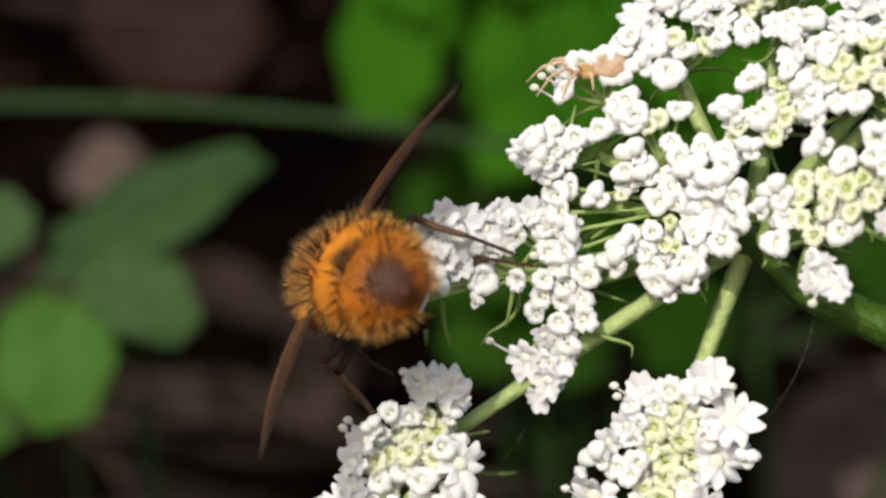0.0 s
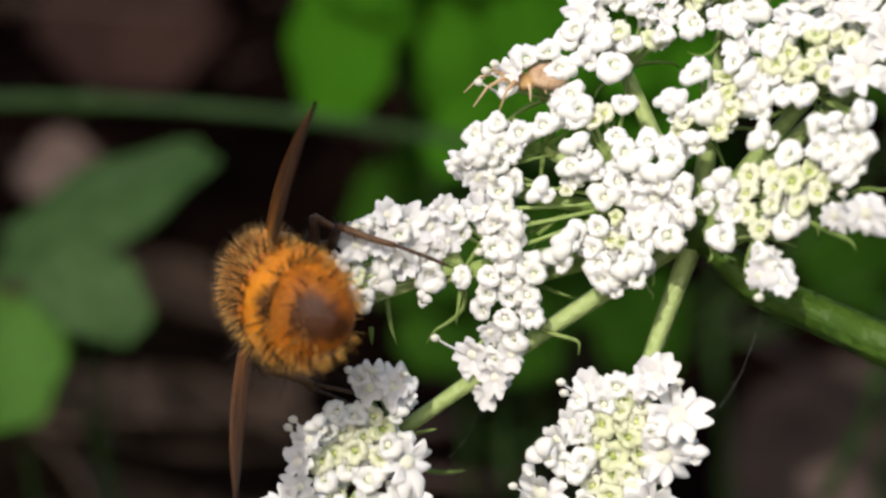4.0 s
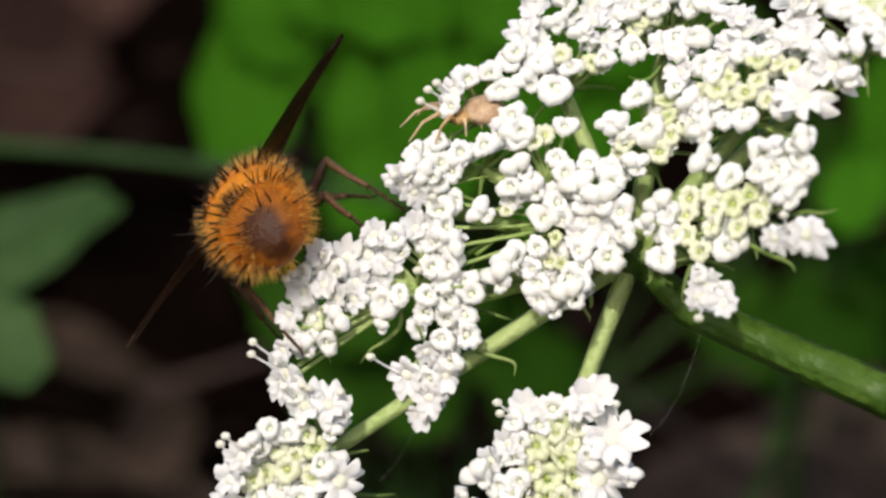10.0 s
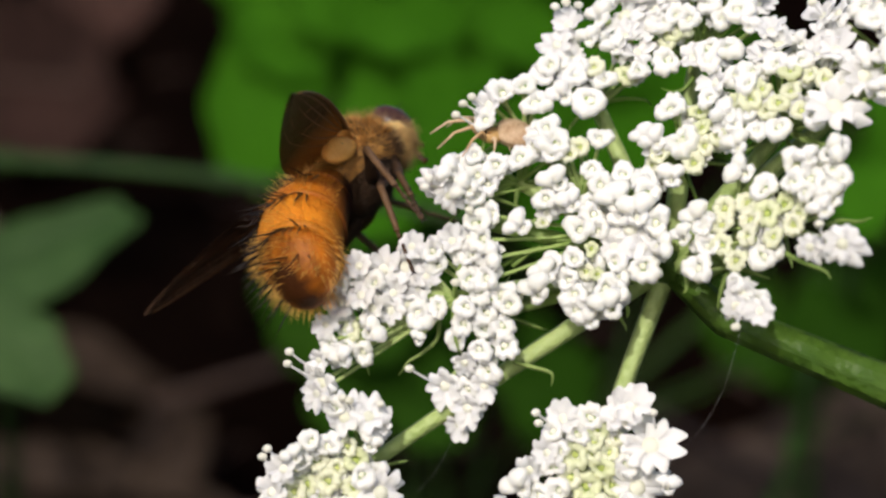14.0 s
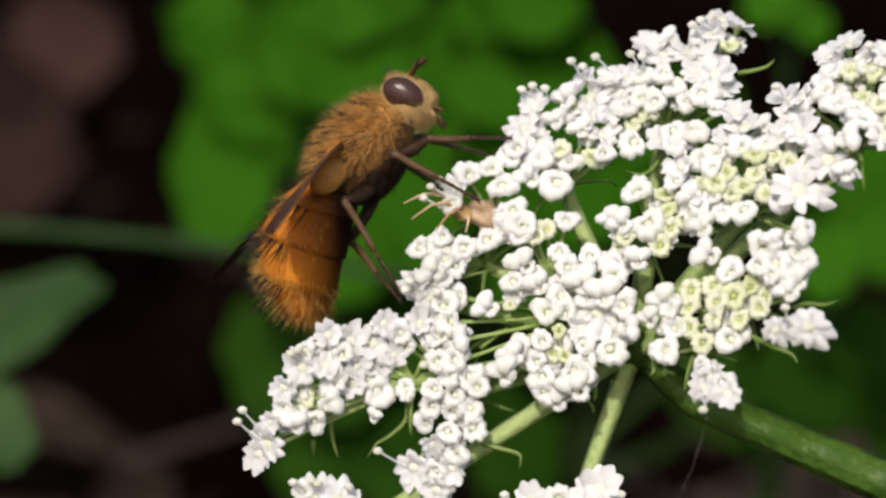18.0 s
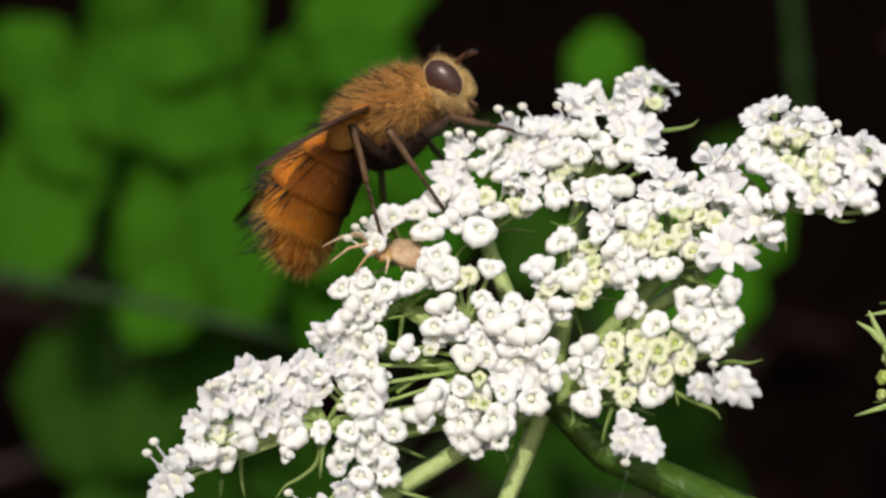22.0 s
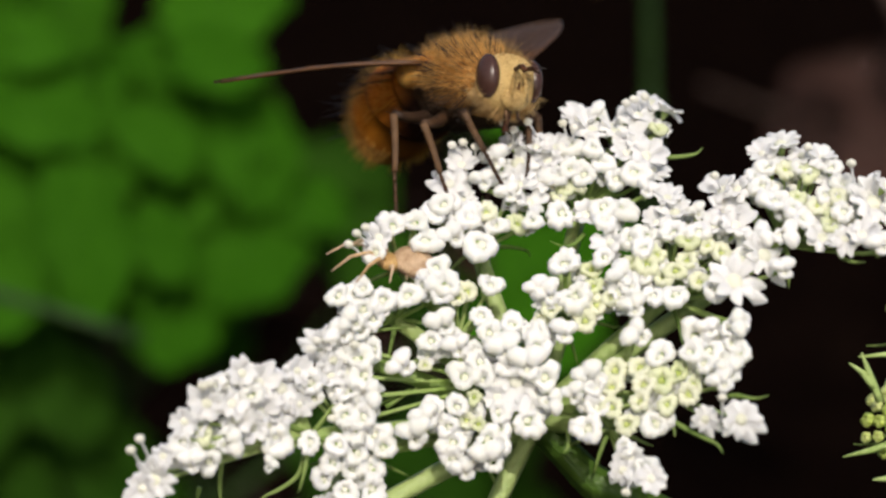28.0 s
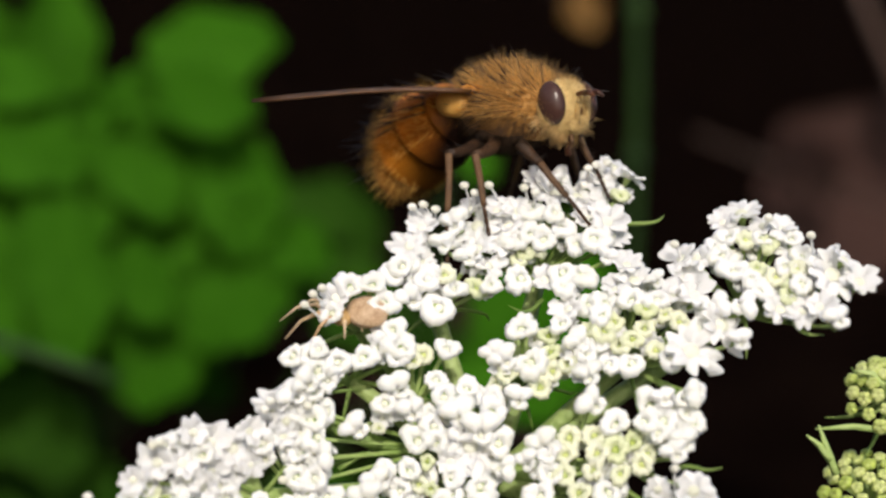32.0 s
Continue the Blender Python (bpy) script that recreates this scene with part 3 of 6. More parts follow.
    umbellet(head, (-0.30, -0.53, 0.79), 303,
        opened=[(13.05, 2.87, 11.18, 2.17), (13.73, 2.44, 11.44, 1.85), (16.27, 3.96, 14, 2.56), (15.39, 4.08, 13.34, 1.62), (17.29, 3.04, 13.68, 1.86), (18.05, 2.12, 13.86, 1.73), (17.41, -1.49, 10.16, 2.16), (20.02, -1.13, 12.36, 3.55), (19.08, -2.56, 10.88, 1.85), (18.24, -2.44, 10.5, 1.55), (20.43, -1.12, 13.31, 1.93), (21.06, -2.29, 12.52, 2.09)],
        rolled=[(15.47, 3.01, 12.81, 1.36), (14.94, 2.97, 12.18, 1.23), (18.4, 1.49, 13.5, 1.29), (14.96, 1.97, 11.96, 1.42), (15.38, 0.91, 11.41, 1.65), (16.13, 0.23, 11.33, 1.34), (17.89, 0.28, 12.29, 1.4), (18.77, 0.36, 12.89, 1.52), (19.34, -0.4, 12.7, 1.39), (18.37, -1.31, 11.78, 1.39), (17.1, 2.2, 13.11, 1.23)],
        young=[(16.29, 2.57, 12.89, 1.42), (17.35, 1.9, 13, 1.41), (16.73, 1.17, 11.71, 1.28), (17.39, -0.13, 11.68, 1.52), (18.34, -0.22, 12.33, 1.39), (18.29, -0.56, 11.37, 1.39), (17.81, -1.21, 10.93, 1.2)],
        lopsided=[(19.47, -3.96, 10.81, 1.78, 43.69)],
        stamens=[(13.06, 2.88, 11.02, 12.22, 2.37, 12.05), (19.2, 0.05, 13.03, 18.6, -0.38, 14.25), (17.32, 2.75, 13.75, 17.07, 2.11, 14.41)])
    umbellet(head, (-0.31, -0.73, 0.62), 304,
        rolled=[(4.88, 2.57, 6.01, 1.75), (5.39, 1.48, 4.6, 1.98)],
        young=[(4.23, 1.29, 3.76, 1.3), (6.05, 0.75, 3.46, 1.29), (6.45, 2.57, 5.88, 1.3), (6.68, 1.21, 4.31, 1.29)],
        lopsided=[(3.36, 1.78, 4.74, 1.69, 41.84), (3.9, 1.5, 4.6, 1.93, 41.84)])
    umbellet(head, (-0.32, -0.83, 0.46), 305,
        opened=[(2.72, 0.03, -0.09, 3.09), (1.83, 0.04, -1.09, 1.55), (3.31, -0.65, -0.94, 1.85)],
        rolled=[(-5.03, 0.86, -2.12, 1.31), (-4.83, 2, 0.16, 1.57), (-5.3, 0.92, -0.99, 1.57), (-5.11, 0.26, -3.07, 1.69), (0.6, 1.28, 0.95, 1.43), (-0.03, 0.51, -0.35, 1.74), (0.72, 0.66, 0.59, 1.43), (0.89, 0.36, -0.39, 1.3), (2.07, 0.08, 0.69, 1.43), (3.95, -0.78, 0.5, 1.6), (1.82, 0.25, -0.34, 1.3), (3.28, -1.36, -1.74, 1.72), (2.27, 1.5, 2.54, 1.37), (3.13, 0.66, 2.47, 1.3), (3.42, 0.1, 1.81, 1.55), (3.57, 0.41, 2.55, 1.3)],
        young=[(3.83, 1.67, 3.01, 1.12)],
        lopsided=[(-4.92, 0.54, -1.91, 1.82, -73.33), (2.92, -0.52, 1.21, 2.47, 15.69), (4.24, -1.95, -0.4, 1.66, -78.3), (1.75, 0.38, 1.57, 2.36, 35.38), (4.77, 0.22, 2.95, 1.79, 10.62)],
        stamens=[(-5.46, 1.72, -0.26, -6.11, 1.14, 0.56)])
    umbellet(head, (-0.34, -0.90, 0.27), 306,
        rolled=[(1.79, -0.69, -1.66, 1.36), (-0.35, -0.37, -1.8, 1.31), (-0.62, -0.38, -2.95, 1.31), (-1.39, 0.18, -2.33, 1.43), (1.32, -1.42, -3.05, 1.79), (-0.3, -0.57, -3.7, 1.68), (-0.22, -0.82, -4.5, 1.55), (1.92, -1.64, -3.03, 1.3)],
        young=[(0.6, 0.12, -1.29, 0.99), (0.31, -0.21, -2.5, 1.12), (0.91, -0.53, -2.54, 0.99)],
        lopsided=[(-2.04, -0.37, -2.48, 1.87, 37.83), (-2.42, -0.53, -3.35, 2.25, 27.55), (1.31, -1.94, -3.75, 2.22, 22.35), (0.42, -1.21, -4.84, 1.74, 27.55)])
    umbellet(head, (-0.23, -0.84, 0.50), 307,
        rolled=[(-1.89, 1.74, 1.1, 1.38), (-1.29, 2.85, 3.89, 1.82), (1.04, 2.66, 4.31, 1.44), (0.57, 1.82, 2.81, 1.31), (1.05, 1.17, 2.07, 1.56)],
        young=[(-2.02, 1.47, -0.22, 0.81), (-0.58, 2.81, 3.36, 1.13), (0.01, 3.26, 3.64, 1.32)],
        lopsided=[(-3.44, 1.04, -0.18, 1.94, 56.26), (-0.67, 1.05, 1.17, 1.81, 27.77), (-1.53, 1.97, 2.12, 2.07, 32.55)])
    umbellet(head, (-0.13, -0.86, 0.50), 308,
        opened=[(-2.19, 3.83, 4.11, 2.02)],
        rolled=[(-1.9, 3.59, 4.66, 1.45), (-2.52, 3.2, 3.71, 1.32), (-1.6, 2.69, 3.44, 1.32), (-3.41, 2.76, 3.14, 1.57), (-4.66, 2.68, 2.74, 1.57), (-5.98, 2.91, 2.82, 1.45), (-7.08, 2.6, 2.73, 1.32), (-5.66, 2.43, 2.15, 1.45), (-5.11, 2.52, 1.74, 1.32), (-5.83, 2.71, 3.27, 1.2), (-5.64, 2.14, 1.18, 1.32)],
        lopsided=[(-6.44, 1.67, 1.7, 1.88, 63.02)])
    umbellet(head, (-0.10, -0.78, 0.61), 309,
        opened=[(-5.06, 4.64, 5.65, 1.9)],
        rolled=[(-2.53, 4.58, 5.87, 1.77), (-3.17, 4.99, 6.58, 1.46), (-4.27, 4.96, 6.24, 1.59), (-5.22, 3.93, 5.01, 1.26)],
        stamens=[(-5.37, 4.3, 5.07, -6.5, 3.75, 5.94), (-5.68, 3.96, 4.5, -6.9, 3.42, 5.37), (-5.22, 4.57, 5.5, -6.03, 3.98, 6.28)])
    umbellet(head, (-0.24, -0.93, 0.28), 313,
        opened=[(-7.01, 1.48, -1.36, 1.72), (-6.07, 1.68, -1.24, 1.63), (-6.27, 0.24, -8.08, 1.51), (-7.35, 0.52, -9.57, 2.28), (-5.13, 0.13, -9.38, 1.9), (-6.06, -0.02, -10.69, 2.03), (-6.51, 0.62, -11.93, 1.79)],
        rolled=[(-7.74, 0.11, -4.71, 1.38), (-7.77, 0.97, -2.69, 1.32), (-8.1, 0.91, -1.75, 1.44), (-6.53, 1.22, -2.16, 1.32), (-5.59, 1.31, -1.94, 1.44), (-5.78, 1.36, -0.32, 1.63), (-6.06, 1.03, -2.02, 1.44), (-6.05, 0.43, -3.21, 1.32), (-5.56, 0.38, -3.94, 1.44), (-4.31, 0.33, -4.07, 1.56), (-3.93, -0.17, -4.55, 1.38), (-6.18, 0.04, -4.66, 1.32), (-5.06, 0.42, -5.11, 1.44), (-6.31, 0.09, -5.68, 1.32), (-5.2, 0.35, -6.09, 1.44), (-4.27, 0.19, -5.85, 1.32), (-6.61, 0.06, -6.74, 1.32), (-5.5, -0.05, -7.12, 1.45), (-4.1, -0.24, -6.86, 1.57), (-5, -0.08, -8.28, 1.45), (-6.08, 0.07, -9.54, 1.46), (-5.44, -0.04, -10.16, 1.27)],
        stamens=[(-7.67, 0.39, -9.52, -9.35, -0.06, -8.35), (-6.03, 0.67, -4.05, -6.83, 0.08, -3.3)])
    umbellet(head, (-0.42, -0.75, 0.51), 314,
        opened=[(11.6, -5.03, 0.55, 1.65), (13.03, -6.2, 1.11, 2.34)],
        rolled=[(12.79, -3.59, 4.32, 1.25), (9.42, -4.04, -0.27, 1.55), (9.48, -2.42, 2.84, 1.63), (11.01, -2.69, 4.2, 1.74), (10.69, -3.08, 3.52, 1.38), (11.69, -3.29, 3.75, 1.49), (11.34, -3.76, 3.2, 1.31), (13.05, -3.95, 3.97, 1.24), (12.17, -2.85, 4.41, 1.19)],
        young=[(7.59, -1.23, 1.5, 1.52), (8.7, -1.87, 2.03, 1.51), (9.62, -2.94, 1.74, 1.5), (8.77, -2.7, 1.34, 1.39), (10.51, -2.82, 2.19, 1.26), (10.83, -3.93, 1.44, 1.37), (11.16, -3.55, 1.95, 1.13), (9.85, -3.76, 0.74, 1.25), (8.6, -3.14, 0.53, 1.38), (7.37, -2.46, -0.19, 1.27), (7.42, -1.73, 0.7, 1.39), (8.02, -3.48, -0.7, 1.38)],
        lopsided=[(11.51, -2.98, 4.91, 1.56, 36.1), (12.08, -4.82, 2.67, 1.78, 45.35), (12.53, -4.57, 3.28, 1.83, 31.33)],
        stamens=[(12.26, -5.71, 0.79, 11.79, -6.13, 2.15)])
    umbellet(head, (-0.43, -0.80, 0.42), 315,
        opened=[(8.33, -4.08, -2.34, 1.86), (8.04, -4.24, -2.99, 1.8), (9.12, -5.61, -2.8, 1.72)],
        rolled=[(6.45, -2.09, 0.73, 1.28), (6.15, -2.94, -1.33, 1.82), (6.67, -2.3, -0.35, 1.46), (7.86, -3.96, -1.75, 1.14), (8.85, -4.84, -2.38, 1.25)],
        lopsided=[(8.2, -1.47, 3.65, 2.01, 71.22), (6.01, -1.72, 1.25, 2.02, 38.7), (5.26, -2.1, 0.3, 1.53, 33.78)],
        stamens=[(8.55, -4.8, -2.72, 7.85, -5.86, -3.6)])
    umbellet(head, (-0.15, -0.93, 0.33), 316,
        opened=[(-12.86, -2.01, -10.52, 2.47), (-11.54, -2.21, -10.39, 2.35), (-10.94, -1.93, -10.89, 1.67), (-16.2, -3.05, -13.21, 1.86), (-16.85, -3.1, -14.57, 2.18), (-16.94, -2.7, -16.3, 1.94), (-17.53, -3.17, -17.31, 2.89), (-10.88, -2.68, -14.73, 3.12), (-11.11, -2.68, -17.49, 3.78), (-15.87, -1.79, -21.18, 3.58)],
        rolled=[(-13.48, -2.02, -10.03, 1.3), (-14.64, -2.89, -11.61, 1.3), (-13.77, -2.37, -12.14, 1.55), (-15.15, -2.76, -12.97, 1.3), (-14.09, -2.63, -15.1, 1.56), (-13.06, -2.96, -15.7, 1.88), (-15.66, -2.76, -15.71, 1.56), (-15.86, -2.6, -17.24, 1.32), (-14.39, -3.01, -17.28, 1.57), (-13.63, -2.76, -17.79, 1.45), (-13.83, -2.48, -18.98, 1.46), (-11.29, -2.32, -13.7, 1.43), (-11.94, -2.73, -13.61, 1.56), (-14.47, -2.59, -19.76, 1.46), (-13.08, -2.82, -17.25, 1.32), (-16.65, -2.77, -18.34, 1.33)],
        young=[(-14.42, -2.24, -13, 1.43), (-12.71, -2.12, -12.21, 1.3), (-12.24, -2.2, -12.98, 1.43), (-15.68, -2.5, -14.8, 1.56), (-15.01, -2.25, -14.48, 1.43), (-13.77, -2.61, -14.07, 1.62), (-12.36, -2.58, -14.48, 1.56), (-14.94, -2.34, -16.92, 1.45), (-16.09, -2.22, -18.41, 1.33), (-13.33, -2.29, -13.45, 1.31)],
        lopsided=[(-11.4, -2.77, -11.66, 1.55, -15.73), (-15.7, -3.25, -12.27, 1.55, 35.17)],
        stamens=[(-13.32, -2.04, -10.18, -13.94, -2.57, -9.23), (-12.55, -1.97, -10.19, -12.96, -2.47, -9.17), (-12.24, -1.96, -10.25, -12.59, -2.49, -9.32), (-11, -1.93, -10.49, -10.9, -2.42, -9.52), (-16.41, -2.77, -13.68, -17.35, -3.21, -12.41), (-15.94, -2.69, -13.29, -17.07, -3.12, -11.97)])
    umbellet(head, (-0.22, -0.92, 0.32), 318,
        opened=[(2.25, -2.25, -9.94, 2.45), (2.9, -2.34, -9.55, 2.45), (-0.79, -1.59, -10.64, 2.03), (-1.66, -2.39, -12.34, 1.73), (-2.57, -2.02, -13.54, 1.86), (4, -2.65, -11.77, 3.67), (3.32, -2.99, -14.1, 3.44), (-3.43, -2.26, -16.72, 3.75), (2.49, -3.51, -16.71, 3.71)],
        rolled=[(0.74, -1.98, -10.43, 1.72), (-1.39, -2.17, -11.15, 1.36), (-0, -2.38, -11.29, 1.42), (-0.9, -2.47, -12.28, 1.11), (-1.33, -2.62, -13.1, 1.42), (-0.98, -2.86, -14.47, 1.36), (-1.44, -3.09, -14.89, 1.43), (-2.06, -2.7, -14.75, 1.55), (2.95, -2.64, -12.42, 1.35), (2.64, -3.07, -12.74, 1.41), (2.73, -3.31, -14.88, 1.42), (-0.92, -3.34, -16.64, 1.43), (-0.56, -3.2, -18.24, 1.62), (1.68, -3.27, -15.72, 1.36)],
        young=[(1.07, -2.06, -11.12, 1.29), (2.01, -2.1, -11.54, 1.41), (0.93, -2.36, -11.66, 1.29), (-0.12, -2.35, -12.47, 1.67), (0.8, -2.48, -12.29, 1.29), (1.73, -2.34, -12.31, 1.29), (1.29, -2.66, -13.13, 1.54), (-0.33, -2.6, -13.72, 1.67), (0.56, -2.52, -14.3, 1.79), (1.95, -2.53, -14.18, 1.42), (1.36, -3.11, -15.3, 1.67), (-0.62, -2.62, -16.11, 1.43), (0.32, -3.03, -16.47, 1.61), (0.6, -2.91, -17.48, 1.37), (0.44, -2.76, -15.32, 1.36)],
        lopsided=[(4.91, -4.21, -13.33, 1.59, -4.39), (-3.32, -2.77, -14.09, 2.24, 42.06), (-0.85, -3.66, -18.83, 1.75, -14.7)],
        stamens=[(-1.4, -1.83, -10.89, -2.34, -2.39, -9.96), (-1.39, -1.9, -11.19, -2.17, -2.55, -10.52), (-3.89, -2.51, -16.86, -4.98, -3.09, -15.94), (-3.12, -2.56, -16.23, -4.06, -3.07, -15.16), (-0.88, -3.04, -17.81, -2.09, -3.68, -17.03), (4.26, -2.54, -10.75, 4.03, -3, -9.64)])
    branch = umbellet(head, hinge=HINGE, n=(-0.15, -0.95, 0.27), seed=320,
        opened=[(-15.5, -0.75, -7.66, 2.65), (-15.98, -0.63, -8.28, 1.94), (-15.34, -0.7, -6.35, 1.49), (-14.58, -0.29, -4.5, 1.61), (-13.52, 0.13, -3.48, 2.05), (-12.27, 0.07, -3.28, 1.87), (-12.05, 0.36, -1.67, 1.74), (-10.91, 1.05, -2.27, 2.25), (-11.81, 0.19, -4.13, 1.94), (-10.87, 0.28, -4.48, 1.88), (-9.95, 0.91, -4.53, 2.07), (-10.58, 0.6, -3.6, 1.63), (-9.33, 0.98, -3.65, 1.75), (-8.55, 0.9, -3.01, 1.57), (-9.66, 1.07, -2.36, 2.44), (-9.05, 1.05, -1.26, 1.63)],
        rolled=[(-14.41, -0.6, -5.54, 1.43), (-12.87, -0.4, -6.42, 1.44), (-14.1, -0.59, -5.94, 1.25), (-13.37, 0.2, -2.52, 1.24), (-12.76, 0.48, -2.27, 1.24), (-11.35, 0.11, -2.78, 1.25), (-9.46, 0.44, -4.92, 1.88)],
        young=[(-13.37, 0.2, -5.22, 1.31)],
        lopsided=[(-13.92, -0.99, -6.28, 1.81, 13.43), (-11.94, -0.41, -5.25, 1.88, -66.77), (-9.6, -0.19, -6.12, 1.07, -26.83)],
        stamens=[(-15.8, -0.74, -6.84, -16.79, -1.15, -5.47), (-15.81, -0.69, -7.52, -17.1, -1.09, -6.16), (-13.52, 0.1, -2.98, -14.13, -0.55, -2.41), (-13.06, 0.24, -2.86, -13.74, -0.4, -2.26)])
    sprig = umbellet(head, hinge=SPRIG_HINGE, n=(-0.15, -0.95, 0.27), seed=321,
        opened=[(-7.82, 1.86, -0.01, 1.88), (-7.03, 1.5, -0.54, 1.72), (-7.51, 1.63, 0.46, 1.38)],
        rolled=[(-6.72, 1.81, 0.02, 1.32)],
        lopsided=[(-7.05, 1.63, 0.89, 1.94, 63.55)],
        stamens=[(-7.81, 1.6, -0.59, -8.38, 0.98, 0.09), (-7.5, 1.77, -0.14, -8.14, 1.15, 0.53)])
    bract(head, (-3.56, 0.67, -8.11), (-2.46, 0.35, -8.35), (-1.52, 0.04, -8.45), (-1.30, -0.05, -8.64), (-1.40, -0.07, -9.32))
    bract(head, (-7.72, 1.44, -6.03), (-7.71, 1.34, -7.17), (-8.96, 1.34, -8.21), (-9.44, 1.34, -8.39), (-9.97, 1.36, -9.32))
    bract(head, (-12.08, 1.12, -6.48), (-11.95, 1.15, -8.18), (-11.63, 1.25, -9.30))
    bract(head, (-13.02, 0.98, -8.19), (-13.02, 1.06, -9.25))
    bract(head, (12.59, -4.13, 1.53), (13.25, -4.44, 1.89), (14.02, -5.08, 1.91), (14.67, -5.36, 2.32))
    bract(head, (10.53, -3.67, -0.22), (11.58, -4.67, -0.50), (12.49, -5.48, -0.59), (12.65, -5.86, -0.96))
    bract(head, (10.81, 6.70, 11.92), (11.71, 6.41, 12.15), (12.46, 6.23, 12.42), (12.80, 6.46, 12.81))
    bract(head, (6.31, 4.59, 7.39), (5.82, 4.26, 6.75), (5.21, 4.34, 6.52), (4.51, 4.77, 6.70))
    bract(head, (-4.29, 1.79, -2.91), (-3.36, 1.83, -2.31), (-2.43, 1.86, -1.74))
    bract(head, (-5.77, 3.15, 0.62), (-4.35, 3.22, 0.95), (-2.77, 3.22, 1.31))
    bract(head, (-3.67, 1.71, -2.87), (-2.89, 1.78, -2.22), (-2.11, 1.83, -1.63))
    bract(head, (2.52, -0.63, -4.13), (2.68, -0.86, -4.60), (2.59, -0.92, -4.92))
    bract(head, (5.61, -1.37, -2.03), (5.75, -1.85, -2.90), (5.46, -1.80, -3.18))
    bract(head, (18.31, -1.59, 9.70), (18.50, -2.11, 9.40), (18.96, -2.63, 9.34), (19.52, -2.96, 9.56))
    bract(head, (-10.32, 3.64, -18.39), (-9.15, 3.52, -18.44), (-7.97, 3.18, -18.10))
    bract(head, (3.19, -1.95, -17.50), (4.12, -2.54, -17.87), (4.76, -2.90, -18.44))
    return branch, sprig


flower_branch, flower_sprig = white_umbel()


# ---- fly ----
FM = 0.93 * MM

def lathe(rows, sides=28, noise_amt=0.0, seed=0):
    """Rings across the x axis: rows of x, half width, half height, height of the middle."""
    verts, faces = [], []
    for x, ry, rz, zc in rows:
        for k in range(sides):
            a = 2 * math.pi * k / sides
            p = Vector((x, ry * math.cos(a), zc + rz * math.sin(a)))
            if noise_amt:
                p += p.normalized() * noise.noise(p * 900 + Vector((seed, 0, 0))) * noise_amt
            verts.append(p)
    for i in range(len(rows) - 1):
        for k in range(sides):
            a, b = i * sides + k, i * sides + (k + 1) % sides
            faces.append((a, a + sides, b + sides, b))
    faces.append(tuple(range(sides)))
    faces.append(tuple(range(len(rows) * sides - 1, (len(rows) - 1) * sides - 1, -1)))
    return verts, faces


def abdomen_size(s):
    """Half width, half height and middle of the abdomen at s (0 at the waist, 1 at its tip), in mm."""
    k = math.sin(math.pi * min(1.0, 0.16 + 0.68 * s)) if s < 0.5 else max(0.0, 1 - ((s - 0.5) / 0.52) ** 2.5) ** 0.5
    return 3.2 * k, 2.6 * k, 0.1 - 0.5 * s + 1.1 * math.sin(math.pi * min(1.0, s))


